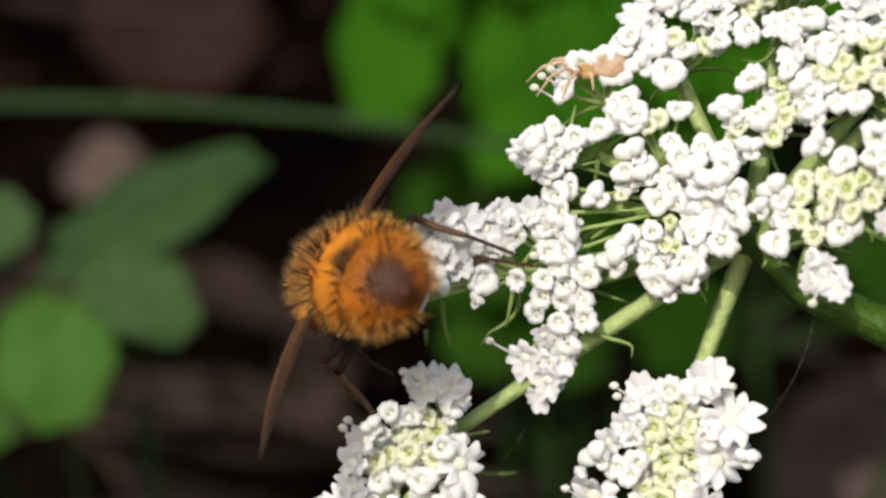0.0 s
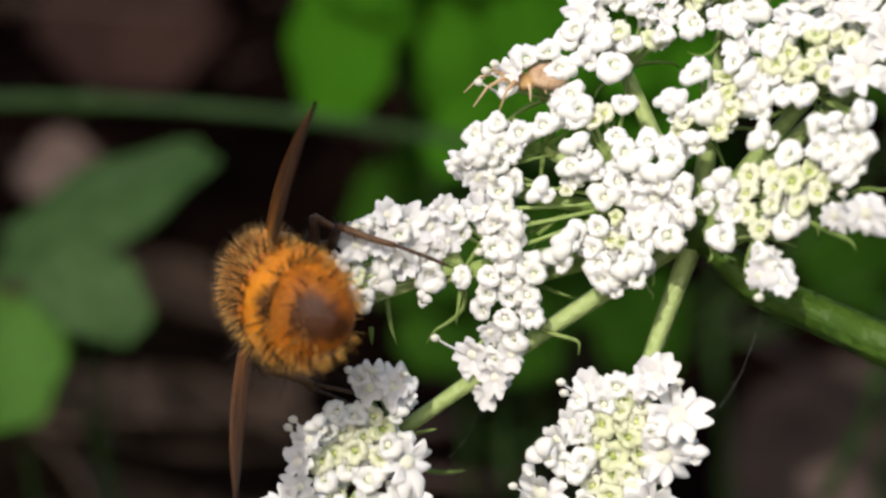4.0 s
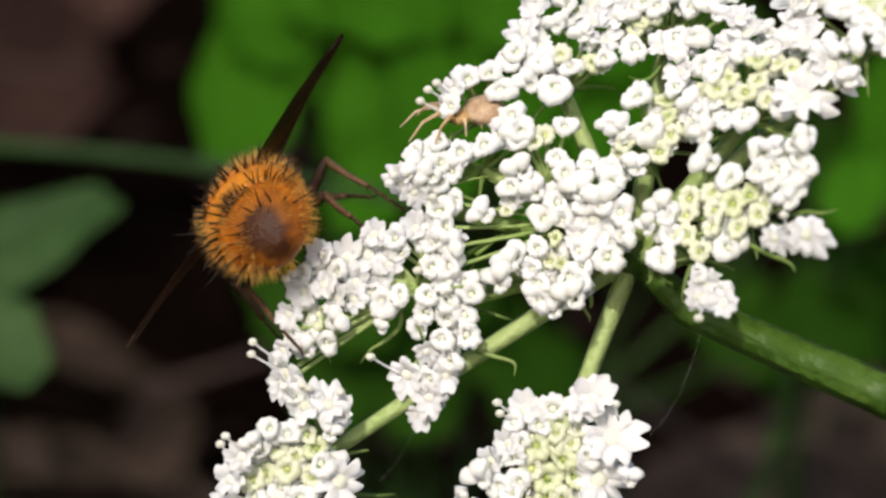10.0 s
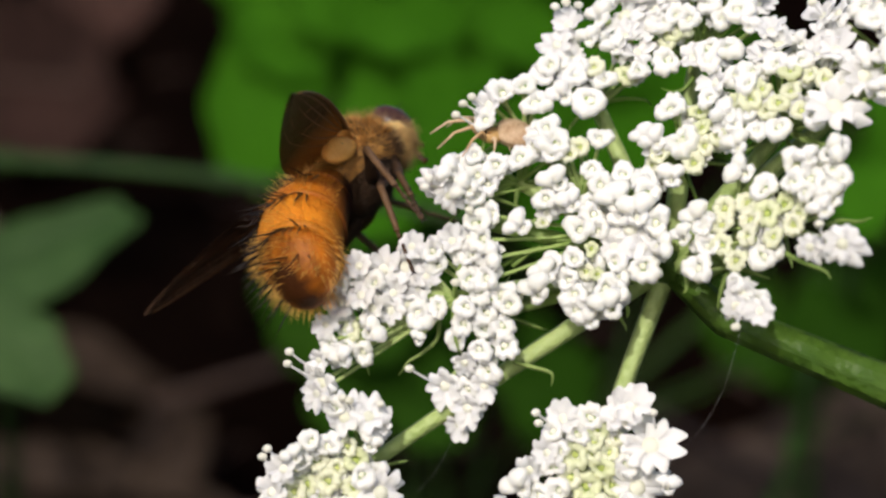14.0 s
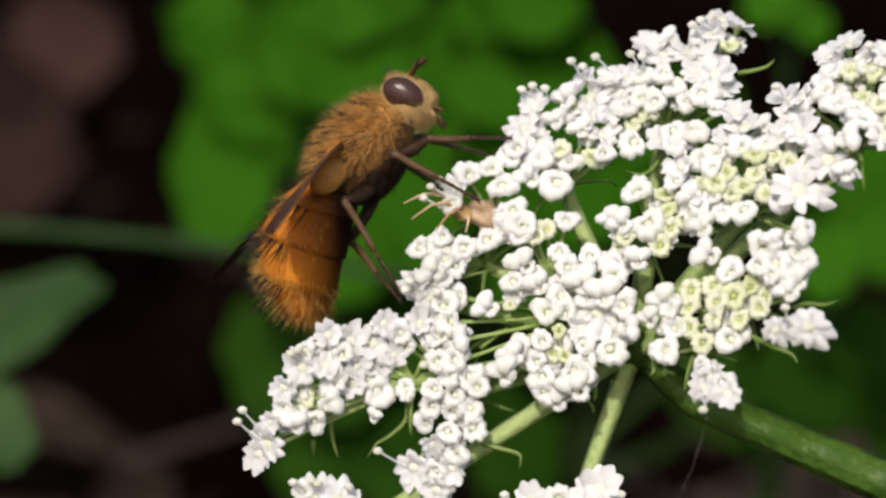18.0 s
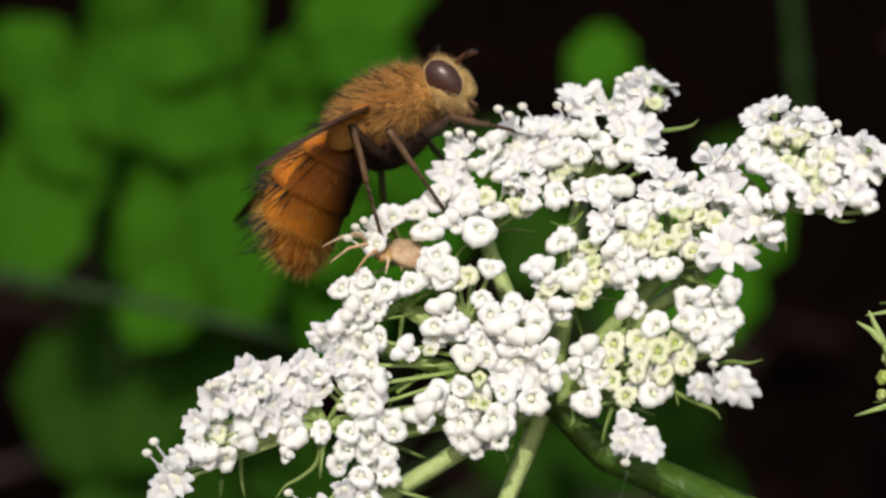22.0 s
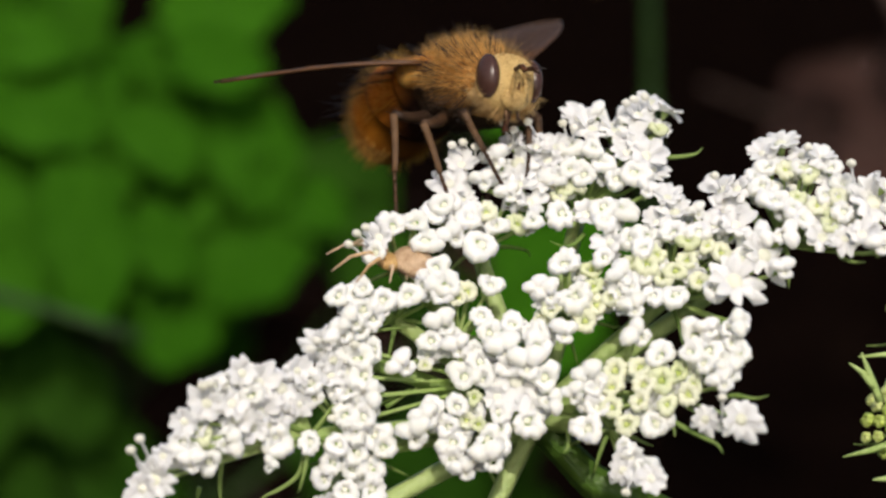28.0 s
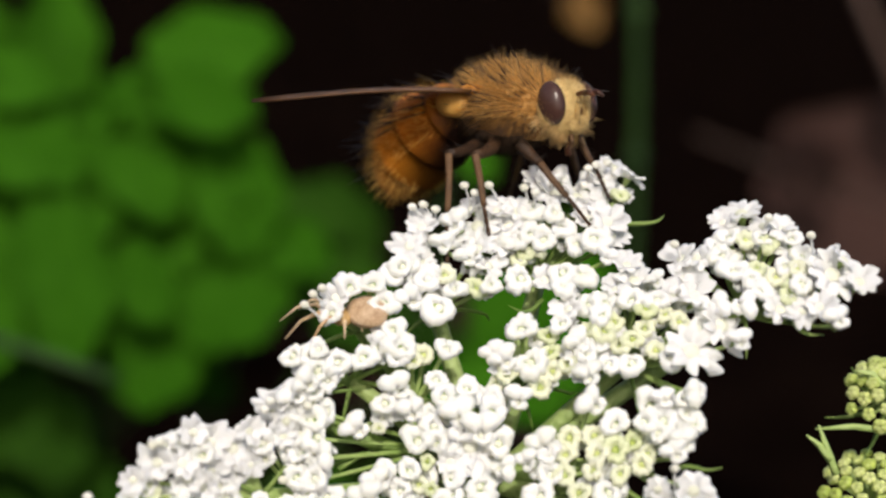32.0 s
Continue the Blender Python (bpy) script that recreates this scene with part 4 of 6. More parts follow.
def dark_spots(base_name, orange, dark):
    """The orange cuticle with its dark mark along the back, wide towards the tip, and a dark underside."""
    m = material(base_name, *orange, 700, 0.48, 0.2, spec=0.22)
    t = m.node_tree
    b = t.nodes["Principled BSDF"]
    old = b.inputs["Base Color"].links[0].from_socket
    co = t.nodes.new("ShaderNodeTexCoord")
    sep = t.nodes.new("ShaderNodeSeparateXYZ")
    t.links.new(co.outputs["Object"], sep.inputs[0])

    def maths(op, a, bb):
        n = t.nodes.new("ShaderNodeMath")
        n.operation = op
        for i, q in enumerate((a, bb)):
            if isinstance(q, (int, float)):
                n.inputs[i].default_value = q
            else:
                t.links.new(q, n.inputs[i])
        return n.outputs[0]

    nz = t.nodes.new("ShaderNodeTexNoise")
    nz.inputs["Scale"].default_value = 900
    t.links.new(co.outputs["Object"], nz.inputs["Vector"])
    across = maths("ABSOLUTE", sep.outputs["Y"], 0.0)
    # half width of the smoky mark grows towards the tip; on each plate it fades towards the hind edge
    half = maths("ADD", maths("MULTIPLY", sep.outputs["X"], -0.38), -0.0005)
    edge = maths("MULTIPLY", maths("SUBTRACT", half, across), 650.0)
    fade = maths("FRACT", maths("MULTIPLY", maths("SUBTRACT", 0.00036, sep.outputs["X"]), 1 / (0.26 * 8.93 * MM)), 0.0)
    edge = maths("SUBTRACT", edge, maths("MULTIPLY", maths("SUBTRACT", 1.0, fade), 1.1))
    edge = maths("ADD", edge, maths("MULTIPLY", maths("SUBTRACT", nz.outputs["Fac"], 0.5), 0.9))
    up = maths("MINIMUM", maths("MULTIPLY", maths("ADD", sep.outputs["Z"], 0.0014), 700.0), 0.93)
    back = maths("MINIMUM", edge, up)
    # round the tip the last plate is dark
    lift = maths("SUBTRACT", sep.outputs["Z"], 0.0004)
    ring = maths("SQRT", maths("ADD", maths("MULTIPLY", across, across), maths("MULTIPLY", lift, lift)), 0.0)
    cap = maths("MULTIPLY", maths("SUBTRACT", 0.0028, ring), 520.0)
    cap = maths("ADD", cap, maths("MULTIPLY", maths("SUBTRACT", nz.outputs["Fac"], 0.5), 1.2))
    cap = maths("MINIMUM", maths("MINIMUM", cap, 0.94), maths("MULTIPLY", maths("SUBTRACT", -0.0062, sep.outputs["X"]), 900.0))
    back = maths("MAXIMUM", back, cap)
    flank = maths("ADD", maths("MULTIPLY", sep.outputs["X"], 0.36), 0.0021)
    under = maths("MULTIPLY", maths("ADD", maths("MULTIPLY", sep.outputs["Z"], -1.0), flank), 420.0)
    # the first plate is dark at its sides
    front = maths("MINIMUM", maths("MULTIPLY", maths("ADD", sep.outputs["X"], 0.0022), 600.0), maths("MULTIPLY", maths("SUBTRACT", across, 0.0014), 700.0))
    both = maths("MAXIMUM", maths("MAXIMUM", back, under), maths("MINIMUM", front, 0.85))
    # each plate starts brown, with the shadow of the edge before it painted in
    along = maths("MULTIPLY", maths("ADD", sep.outputs["X"], 0.00151), 446.0)
    low = maths("MINIMUM", maths("MAXIMUM", maths("MULTIPLY", maths("SUBTRACT", 0.0016, sep.outputs["Z"]), 500.0), 0.0), 1.0)
    start = maths("SUBTRACT", 0.62, maths("MULTIPLY", low, 0.16))
    shade_band = maths("MULTIPLY", maths("SUBTRACT", maths("FRACT", along, 0.0), start), 0.9)
    both = maths("MAXIMUM", both, shade_band)
    cl = t.nodes.new("ShaderNodeClamp")
    t.links.new(both, cl.inputs["Value"])
    mix = t.nodes.new("ShaderNodeMix")
    mix.data_type = "RGBA"
    t.links.new(cl.outputs[0], mix.inputs["Factor"])
    t.links.new(old, mix.inputs["A"])
    mix.inputs["B"].default_value = (*dark, 1)
    t.links.new(mix.outputs["Result"], b.inputs["Base Color"])
    return m


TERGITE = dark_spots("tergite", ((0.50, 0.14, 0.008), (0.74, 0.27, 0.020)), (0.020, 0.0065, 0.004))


def surface_points(fn, count, seed, xr, arange=(0, 360)):
    """Random points and outward directions on a body given by fn(x) -> half width, half height, middle, in mm."""
    rr = random.Random(seed)
    out = []
    for _ in range(count):
        x = rr.uniform(*xr)
        a = radians(rr.uniform(*arange))
        ry, rz, zc = fn(x)
        p = Vector((x, ry * math.cos(a), zc + rz * math.sin(a))) * FM
        e = 0.05
        r1, z1, _ = fn(x + e)
        slope = (r1 - ry) / e
        d = Vector((-slope, math.cos(a) * rz / max(ry, 0.1), math.sin(a)))
        out.append((p, d.normalized()))
    return out


AB_LEN = 9.6


def abdomen_at(x):
    return abdomen_size(min(1.005, max(0.0, (0.4 - x) / AB_LEN)))


def thorax_at(x):
    k = math.sqrt(max(0.02, 1 - ((x - 2.5) / 3.5) ** 2)) ** 0.8
    return 2.85 * k, 2.4 * k, 0.45


def wing_outline(u):
    """Leading and trailing edge of the wing at u along it, as shares of its length."""
    lead = 0.055 + 0.035 * math.sin(math.pi * u ** 0.8) - 0.05 * u ** 6
    trail = -0.30 * math.sin(math.pi * min(1, u ** 0.62)) ** 0.75 * (1 - 0.25 * u) + 0.0
    return lead, trail


def wing(side):
    ln = 13.3 * FM
    nu, nv = 22, 6
    verts, faces = [], []
    for layer in (0, 1):
        for i in range(nu + 1):
            u = i / nu
            le, tr = wing_outline(u)
            for j in range(nv + 1):
                v = j / nv
                x = (le + (tr - le) * v) * ln
                y = u * ln
                z = 0.02 * ln * math.sin(3.0 * u) + 0.006 * ln * math.sin(9 * v + 5 * u) - layer * 0.03 * FM
                verts.append((x, side * y, z))
    m = (nu + 1) * (nv + 1)
    for layer in (0, 1):
        for i in range(nu):
            for j in range(nv):
                a = layer * m + i * (nv + 1) + j
                q = (a, a + 1, a + nv + 2, a + nv + 1)
                faces.append(q if (layer == 0) == (side > 0) else q[::-1])
    return mesh_of("wing", verts, faces, [WING])


def wing_veins(ob, side):
    ln = 13.3 * FM

    def at(u, v):
        le, tr = wing_outline(u)
        return Vector(((le + (tr - le) * v) * ln, side * u * ln, 0.02 * ln * math.sin(3.0 * u) + 0.006 * ln * math.sin(9 * v + 5 * u) - 0.015 * FM))

    for vs, width in (((0.0, 0.0), 0.17), ((0.06, 0.10), 0.09), ((0.10, 0.28), 0.07), ((0.14, 0.48), 0.07), ((0.20, 0.72), 0.06), ((0.28, 0.95), 0.05)):
        pts = [at(0.01 + 0.95 * k / 10 * (1.0 if vs[1] < 0.6 else 0.8), vs[0] + (vs[1] - vs[0]) * (k / 10) ** 0.8) for k in range(11)]
        v, f = tube(pts, [FM * width * (1 - 0.6 * k / 10) for k in range(11)], 6)
        part("vein", mesh_of("vein", v, f, [VEIN]), ob)
    for u in (0.45, 0.62):
        v, f = tube([at(u, 0.18 + 0.1 * k) for k in range(5)], 0.035 * FM, 5)
        part("vein", mesh_of("vein", v, f, [VEIN]), ob)


def leg(fly, hip, knee, foot):
    """A jointed leg along +x: the coxa with its femur, and below the knee one piece of spined tibia, five-jointed tarsus and claws.
    Returns what motions() needs to set its foot down."""
    hip, knee, foot = (Vector(p) * FM for p in (hip, knee, foot))
    thigh, shin = (knee - hip).length, (foot - knee).length
    rr = random.Random(int(abs(hip.x * 1e6)) + int(abs(foot.y * 1e6)))
    v, f = ball((0, 0, 0), 0.5 * FM, 10, 8, (1, 1, 1), 0.06, 2)
    ob = part("leg", mesh_of("leg", v, f, [BELLY]), fly)
    v, f = tube(curve_points((0, 0, 0), (thigh, 0, 0), (0, 0, 0.22 * FM), 6), [FM * r for r in (0.34, 0.41, 0.42, 0.38, 0.33, 0.29, 0.25)], 10)
    part("femur", mesh_of("femur", v, f, [LEG]), ob)
    roots = [(Vector((rr.uniform(0.1, 1.0) * thigh, 0, 0.1 * FM)), Vector((0.3, rr.uniform(-1, 1), rr.uniform(-1, 1)))) for _ in range(26)]
    v, f = hairs(roots, 0.8 * FM, 0.034 * FM, None, 0.1, 5)
    part("femur_bristles", mesh_of("femur_bristles", v, f, [BRISTLE]), ob)
    b = Build()
    cut = shin * 0.53
    b.add(*tube(curve_points((0, 0, 0), (cut, 0, 0), (0, 0, 0.1 * FM), 6), [FM * r for r in (0.24, 0.23, 0.22, 0.21, 0.20, 0.19, 0.18)], 9), 0)
    joints, radii = [], []
    for k in range(5):
        x0, x1 = cut + (shin - cut) * k / 5, cut + (shin - cut) * (k + 1) / 5
        joints += [(x0, 0, 0.02 * FM * k), (x0 + (x1 - x0) * 0.85, 0, 0.02 * FM * k), (x1, 0, 0.02 * FM * k)]
        radii += [0.10 * FM, 0.135 * FM, 0.09 * FM]
    b.add(*tube(joints, radii, 8), 1)
    for sgn in (-1, 1):
        b.add(*tube([(shin, 0, 0.08 * FM), (shin + 0.2 * FM, 0.13 * sgn * FM, 0.06 * FM), (shin + 0.28 * FM, 0.22 * sgn * FM, -0.12 * FM)], [0.06 * FM, 0.045 * FM, 0.015 * FM], 5), 2)
    roots = [(Vector((rr.uniform(0.05, 0.52) * shin, 0, 0.05 * FM)), Vector((0.5, rr.uniform(-1, 1), rr.uniform(-1, 1)))) for _ in range(24)]
    b.add(*hairs(roots, 0.62 * FM, 0.032 * FM, None, 0.1, 6), 2)
    lower = part("tibia", b.mesh("tibia", [LEG_PALE, LEG, BRISTLE]), ob, "spined brown lower leg with a jointed foot")
    lower.location = (thigh, 0, 0)
    return ob, lower, hip, foot, thigh, shin


def build_fly():
    fly = thing("fly", "stout orange hairy fly with dark bristles feeding on the white flowers", "fly")
    abdomen = None

    # abdomen in four overlapping plates
    cuts = ((0.0, 0.24), (0.20, 0.50), (0.46, 0.76), (0.72, 1.0195))
    for i, (s0, s1) in enumerate(cuts):
        rows = []
        for k in range(10):
            s = s0 + (s1 - s0) * (k / 9) ** (0.6 if i == 3 else 1.0)
            ry, rz, zc = abdomen_size(s)
            lip = 1.0 + 0.065 * (k / 9) ** 2 - (0.03 if k == 0 else 0)
            rows.append(((0.4 - AB_LEN * s) * FM, ry * FM * lip, rz * FM * lip, zc * FM))
        ry, rz, zc = abdomen_size(s1)
        rows.append(((0.4 - AB_LEN * (s1 - (0.004 if i < 3 else -0.0005))) * FM, ry * FM * 0.95, rz * FM * 0.95, zc * FM))
        v, f = lathe(rows, 36)
        if i == 0:
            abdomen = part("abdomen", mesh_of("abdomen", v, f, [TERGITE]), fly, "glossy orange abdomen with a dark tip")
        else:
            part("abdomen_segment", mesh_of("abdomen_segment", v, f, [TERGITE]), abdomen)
    fz = surface_points(abdomen_at, 420, 5, (-7.4, 0.2), (-35, 25)) + surface_points(abdomen_at, 420, 4, (-7.4, 0.2), (155, 215))
    v, f = hairs(fz, 0.30 * FM, 0.009 * FM, (-1.6, 0, 0), 0.1, 6)
    tagged(part("abdomen_fur", mesh_of("abdomen_fur", v, f, [FUZZ_ORANGE]), abdomen, "short dense orange hair"), kind="stuff")
    tip = surface_points(abdomen_at, 520, 15, (-7.6, -6.0), (-75, 255)) + surface_points(abdomen_at, 260, 14, (-8.9, -7.4), (-80, 260))
    v, f = hairs(tip, 0.95 * FM, 0.017 * FM, (-0.6, 0, 0), 0.1, 16)
    tagged(part("tail_fur", mesh_of("tail_fur", v, f, [FUZZ_RIM]), abdomen, "longer golden hair round the tail"), kind="stuff")
    sides = surface_points(abdomen_at, 420, 25, (-7.0, -2.0), (-30, 22)) + surface_points(abdomen_at, 420, 26, (-7.0, -2.0), (158, 210))
    v, f = hairs(sides, 0.55 * FM, 0.017 * FM, (-0.8, 0, 0), 0.1, 27)
    tagged(part("flank_fur", mesh_of("flank_fur", v, f, [FUZZ_RIM]), abdomen, "longer golden hair along the flanks"), kind="stuff")
    v, f = hairs(surface_points(abdomen_at, 240, 31, (-6.4, -0.6), (5, 60)) + surface_points(abdomen_at, 240, 32, (-6.4, -0.6), (120, 175)), 0.95 * FM, 0.0105 * FM, (-0.35, 0, 0), 0.1, 33)
    tagged(part("back_fur", mesh_of("back_fur", v, f, [FUZZ_RIM]), abdomen, "fine upright golden hair on the back"), kind="stuff")
    # rows of black bristles along the hind edge of each plate
    for s, count in ((0.235, 28), (0.49, 38), (0.75, 34), (0.90, 10)):
        x = 0.4 - AB_LEN * s
        ry, rz, zc = abdomen_at(x)
        for k in range(count):
            a = radians(8 + 164 * k / (count - 1)) + rng.uniform(-0.05, 0.05)
            p = Vector((x, ry * math.cos(a), zc + rz * math.sin(a))) * FM
            rise = 1.3 if k % 2 else 0.6
            v, f = hairs([(p, Vector((-0.9, rise * math.cos(a), rise * math.sin(a))))], 2.2 * FM, 0.076 * FM, (-0.40, 0, 0), 0.08, 30 + count * 7 + k)
            part("bristle", mesh_of("bristle", v, f, [BRISTLE]), abdomen)
    # thorax with its scutellum
    rows = [((2.5 + 3.42 * math.sin(radians(-80 + 160 * k / 15))) * FM, *[q * FM for q in thorax_at(2.5 + 3.42 * math.sin(radians(-80 + 160 * k / 15)))]) for k in range(16)]
    v, f = lathe(rows[::-1], 34, 0.05 * FM, 3)
    part("thorax", mesh_of("thorax", v, f, [THORAX_BROWN]), fly, "brown thorax with golden pile")
    v, f = ball((-0.35 * FM, 0, 1.75 * FM), 1.25 * FM, 18, 10, (0.9, 1.25, 0.5), 0.02, 8)
    part("scutellum", mesh_of("scutellum", v, f, [THORAX_BROWN]), fly)
    fz = surface_points(thorax_at, 1500, 7, (-0.7, 5.7), (-16, 196))
    v, f = hairs(fz, 0.9 * FM, 0.032 * FM, (-0.95, 0, 0), 0.2, 8)
    tagged(part("thorax_fur", mesh_of("thorax_fur", v, f, [FUZZ_GOLD]), fly, "dense golden brown hair"), kind="stuff")
    fz = surface_points(thorax_at, 700, 37, (-0.6, 5.6), (-10, 190))
    v, f = hairs(fz, 1.15 * FM, 0.011 * FM, (-0.25, 0, 0), 0.1, 38)
    tagged(part("pale_fuzz", mesh_of("pale_fuzz", v, f, [FUZZ_PALE]), fly, "fine upright pale hair"), kind="stuff")
    fz = surface_points(thorax_at, 260, 27, (-0.7, 5.4), (-16, 196))
    v, f = hairs(fz, 0.95 * FM, 0.034 * FM, (-1.0, 0, 0), 0.2, 28)
    tagged(part("dark_fur", mesh_of("dark_fur", v, f, [LEG]), fly, "dark brown hair among the golden pile"), kind="stuff")
    fz = surface_points(thorax_at, 420, 17, (-0.5, 5.6), (-60, -12)) + surface_points(thorax_at, 420, 18, (-0.5, 5.6), (192, 240))
    v, f = hairs(fz, 0.7 * FM, 0.022 * FM, (-0.4, 0, 0), 0.2, 21)
    tagged(part("side_fur", mesh_of("side_fur", v, f, [LEG_PALE]), fly, "sparse brown hair on the flanks"), kind="stuff")
    fz = surface_points(thorax_at, 95, 9, (-0.5, 5.4), (0, 180))
    v, f = hairs(fz, 1.45 * FM, 0.044 * FM, (-0.6, 0, 0), 0.12, 10)
    part("thorax_bristles", mesh_of("thorax_bristles", v, f, [BRISTLE]), fly)
    roots = [(Vector((-1.2 * math.cos(radians(a)) - 0.2, 1.5 * math.sin(radians(a)), 1.9)) * FM, Vector((-1, 0.6 * math.sin(radians(a)), 0.45))) for a in range(-70, 71, 14)]
    v, f = hairs(roots, 1.7 * FM, 0.05 * FM, None, 0.1, 12)
    part("scutellum_bristles", mesh_of("scutellum_bristles", v, f, [BRISTLE]), fly)
    v, f = ball((2.0 * FM, 0, -1.0 * FM), 2.2 * FM, 20, 12, (1.2, 0.98, 0.74), 0.03, 9)
    part("sternum", mesh_of("sternum", v, f, [BELLY]), fly)
    fz = [(Vector((2.0 + 2.1 * math.cos(b) * math.cos(a), 1.95 * math.sin(a), -1.0 - 1.2 * math.cos(a) * abs(math.sin(b)))) * FM, Vector((0.3 * math.cos(b), math.sin(a), -0.8))) for a, b in ((rng.uniform(-1.5, 1.5), rng.uniform(-3, 3)) for _ in range(700))]
    v, f = hairs(fz, 0.7 * FM, 0.02 * FM, None, 0.1, 13)
    tagged(part("belly_fur", mesh_of("belly_fur", v, f, [BRISTLE]), fly), kind="stuff")
    # head
    hc = Vector((6.55, 0, 0.45)) * FM
    v, f = ball(hc, 1.95 * FM, 26, 18, (0.72, 1.08, 0.98), 0.0, 1)
    head = part("head", mesh_of("head", v, f, [FACE]), fly, "golden yellow face")
    v, f = ball(hc + Vector((1.0, 0, -0.9)) * FM, 0.9 * FM, 16, 10, (0.75, 1.1, 0.8), 0.02, 2)
    part("mouth_edge", mesh_of("mouth_edge", v, f, [FACE]), head)
    for sd in (-1, 1):
        v, f = ball((0, 0, 0), 1.0 * FM, 22, 16, (0.98, 0.66, 1.38), 0.0, 1)
        rot = Matrix.Rotation(radians(-14), 3, "Y")
        v = [rot @ p + hc + Vector((0.25, 1.55 * sd, 0.3)) * FM for p in v]
        part("eye", mesh_of("eye", v, f, [EYE]), head, "glossy dark red-brown compound eye")
        v, f = tube([hc + Vector((1.1, 0.28 * sd, 0.85)) * FM, hc + Vector((1.6, 0.36 * sd, 1.0)) * FM, hc + Vector((2.2, 0.42 * sd, 1.05)) * FM, hc + Vector((2.7, 0.46 * sd, 0.85)) * FM], [0.13 * FM, 0.14 * FM, 0.19 * FM, 0.11 * FM], 8)
        part("antenna", mesh_of("antenna", v, f, [DARK_BAND]), head)
        v, f = tube([hc + Vector((1.75, 0.5 * sd, 0.9)) * FM, hc + Vector((2.35, 0.75 * sd, 1.15)) * FM, hc + Vector((2.75, 0.95 * sd, 1.1)) * FM], [0.06 * FM, 0.045 * FM, 0.015 * FM], 5)
        part("arista", mesh_of("arista", v, f, [BRISTLE]), head)
        v, f = tube([hc + Vector((0.9, 0.4 * sd, -1.5)) * FM, hc + Vector((1.1, 0.45 * sd, -2.1)) * FM], [0.12 * FM, 0.10 * FM], 6)
        part("palp", mesh_of("palp", v, f, [LEG_PALE]), head)
    v, f = tube([hc + Vector((0.6, 0, -1.4)) * FM, hc + Vector((0.6, 0, -2.0)) * FM, hc + Vector((0.4, 0, -2.5)) * FM, hc + Vector((0.45, 0, -2.9)) * FM], [0.26 * FM, 0.18 * FM, 0.16 * FM, 0.24 * FM], 9)
    part("proboscis", mesh_of("proboscis", v, f, [DARK_BAND]), head, "dark brown feeding proboscis")
    roots = []
    for _ in range(800):
        a, e = rng.uniform(-1.9, 1.9), rng.uniform(-1.2, 1.4)
        d = Vector((math.cos(e) * math.cos(a), math.cos(e) * math.sin(a), math.sin(e)))
        roots.append((hc + Vector((d.x * 1.36, d.y * 2.0, d.z * 1.85)) * FM, d))
    v, f = hairs(roots, 0.36 * FM, 0.016 * FM, None, 0.15, 14)
    tagged(part("face_fur", mesh_of("face_fur", v, f, [FUZZ_PALE]), head), kind="stuff")
    roots = []
    for _ in range(420):
        a = rng.uniform(-1.7, 1.7)
        roots.append((hc + Vector((rng.uniform(-0.9, 0.7), 1.6 * math.sin(a), -0.55 - 1.05 * math.cos(a))) * FM, Vector((rng.uniform(-0.3, 0.5), math.sin(a), -0.2 - math.cos(a)))))
    v, f = hairs(roots, 0.95 * FM, 0.020 * FM, None, 0.15, 19)
    tagged(part("beard", mesh_of("beard", v, f, [FUZZ_PALE]), head, "pale golden hair under the head"), kind="stuff")
    for sd in (-1, 1):
        ridge = [hc + Vector((1.18, 0.32 * sd, 0.75)) * FM, hc + Vector((1.42, 0.42 * sd, 0.1)) * FM, hc + Vector((1.45, 0.46 * sd, -0.6)) * FM, hc + Vector((1.2, 0.40 * sd, -1.25)) * FM]
        v, f = tube(ridge, [0.10 * FM, 0.19 * FM, 0.21 * FM, 0.12 * FM], 8)
        part("face_ridge", mesh_of("face_ridge", v, f, [FACE]), head)
        v, f = hairs([(hc + Vector((1.35, 0.5 * sd, -0.9 + 0.17 * k)) * FM, Vector((1, 0.1 * sd, -0.5))) for k in range(9)], 0.6 * FM, 0.03 * FM, None, 0.1, 23)
        part("face_bristles", mesh_of("face_bristles", v, f, [BRISTLE]), head)
    v, f = ball(hc + Vector((1.12, 0, -0.1)) * FM, 0.5 * FM, 12, 9, (0.6, 0.55, 1.4), 0.02, 6)
    part("face_groove", mesh_of("face_groove", v, f, [DARK_BAND]), head)
    roots = [(hc + Vector((0.5 - 0.9 * abs(k) / 6, 0.25 * k, 1.85 - 0.02 * k * k)) * FM, Vector((0.35, 0.08 * k, 1))) for k in range(-5, 6)]
    v, f = hairs(roots, 0.85 * FM, 0.032 * FM, None, 0.2, 17)
    part("crown_bristles", mesh_of("crown_bristles", v, f, [BRISTLE]), head)
    head.matrix_basis = Matrix.Translation(hc) @ Matrix.Scale(0.97, 4) @ Matrix.Translation(-hc)
    # wings with veins, and the pale scale at their root
    wings = []
    for sd in (1, -1):
        w = part("wing", wing(sd), fly, "smoky brown translucent wing")
        wing_veins(w, sd)
        v, f = ball((0, 0, 0), 0.9 * FM, 14, 8, (1.0, 0.9, 0.45), 0.05, 3)
        part("wing_root", mesh_of("wing_root", v, f, [ORANGE]), w)
        w.matrix_basis = pose(1.4 * FM, 2.6 * sd * FM, 1.35 * FM)
        wings.append(w)
        v, f = ball((0.2 * FM, 3.0 * sd * FM, 0.55 * FM), 1.05 * FM, 18, 12, (1.25, 0.5, 0.85), 0.04, 4)
        part("calypter", mesh_of("calypter", v, f, [CALYPTER]), fly, "pale orange scale under the wing root")
    legs = {}
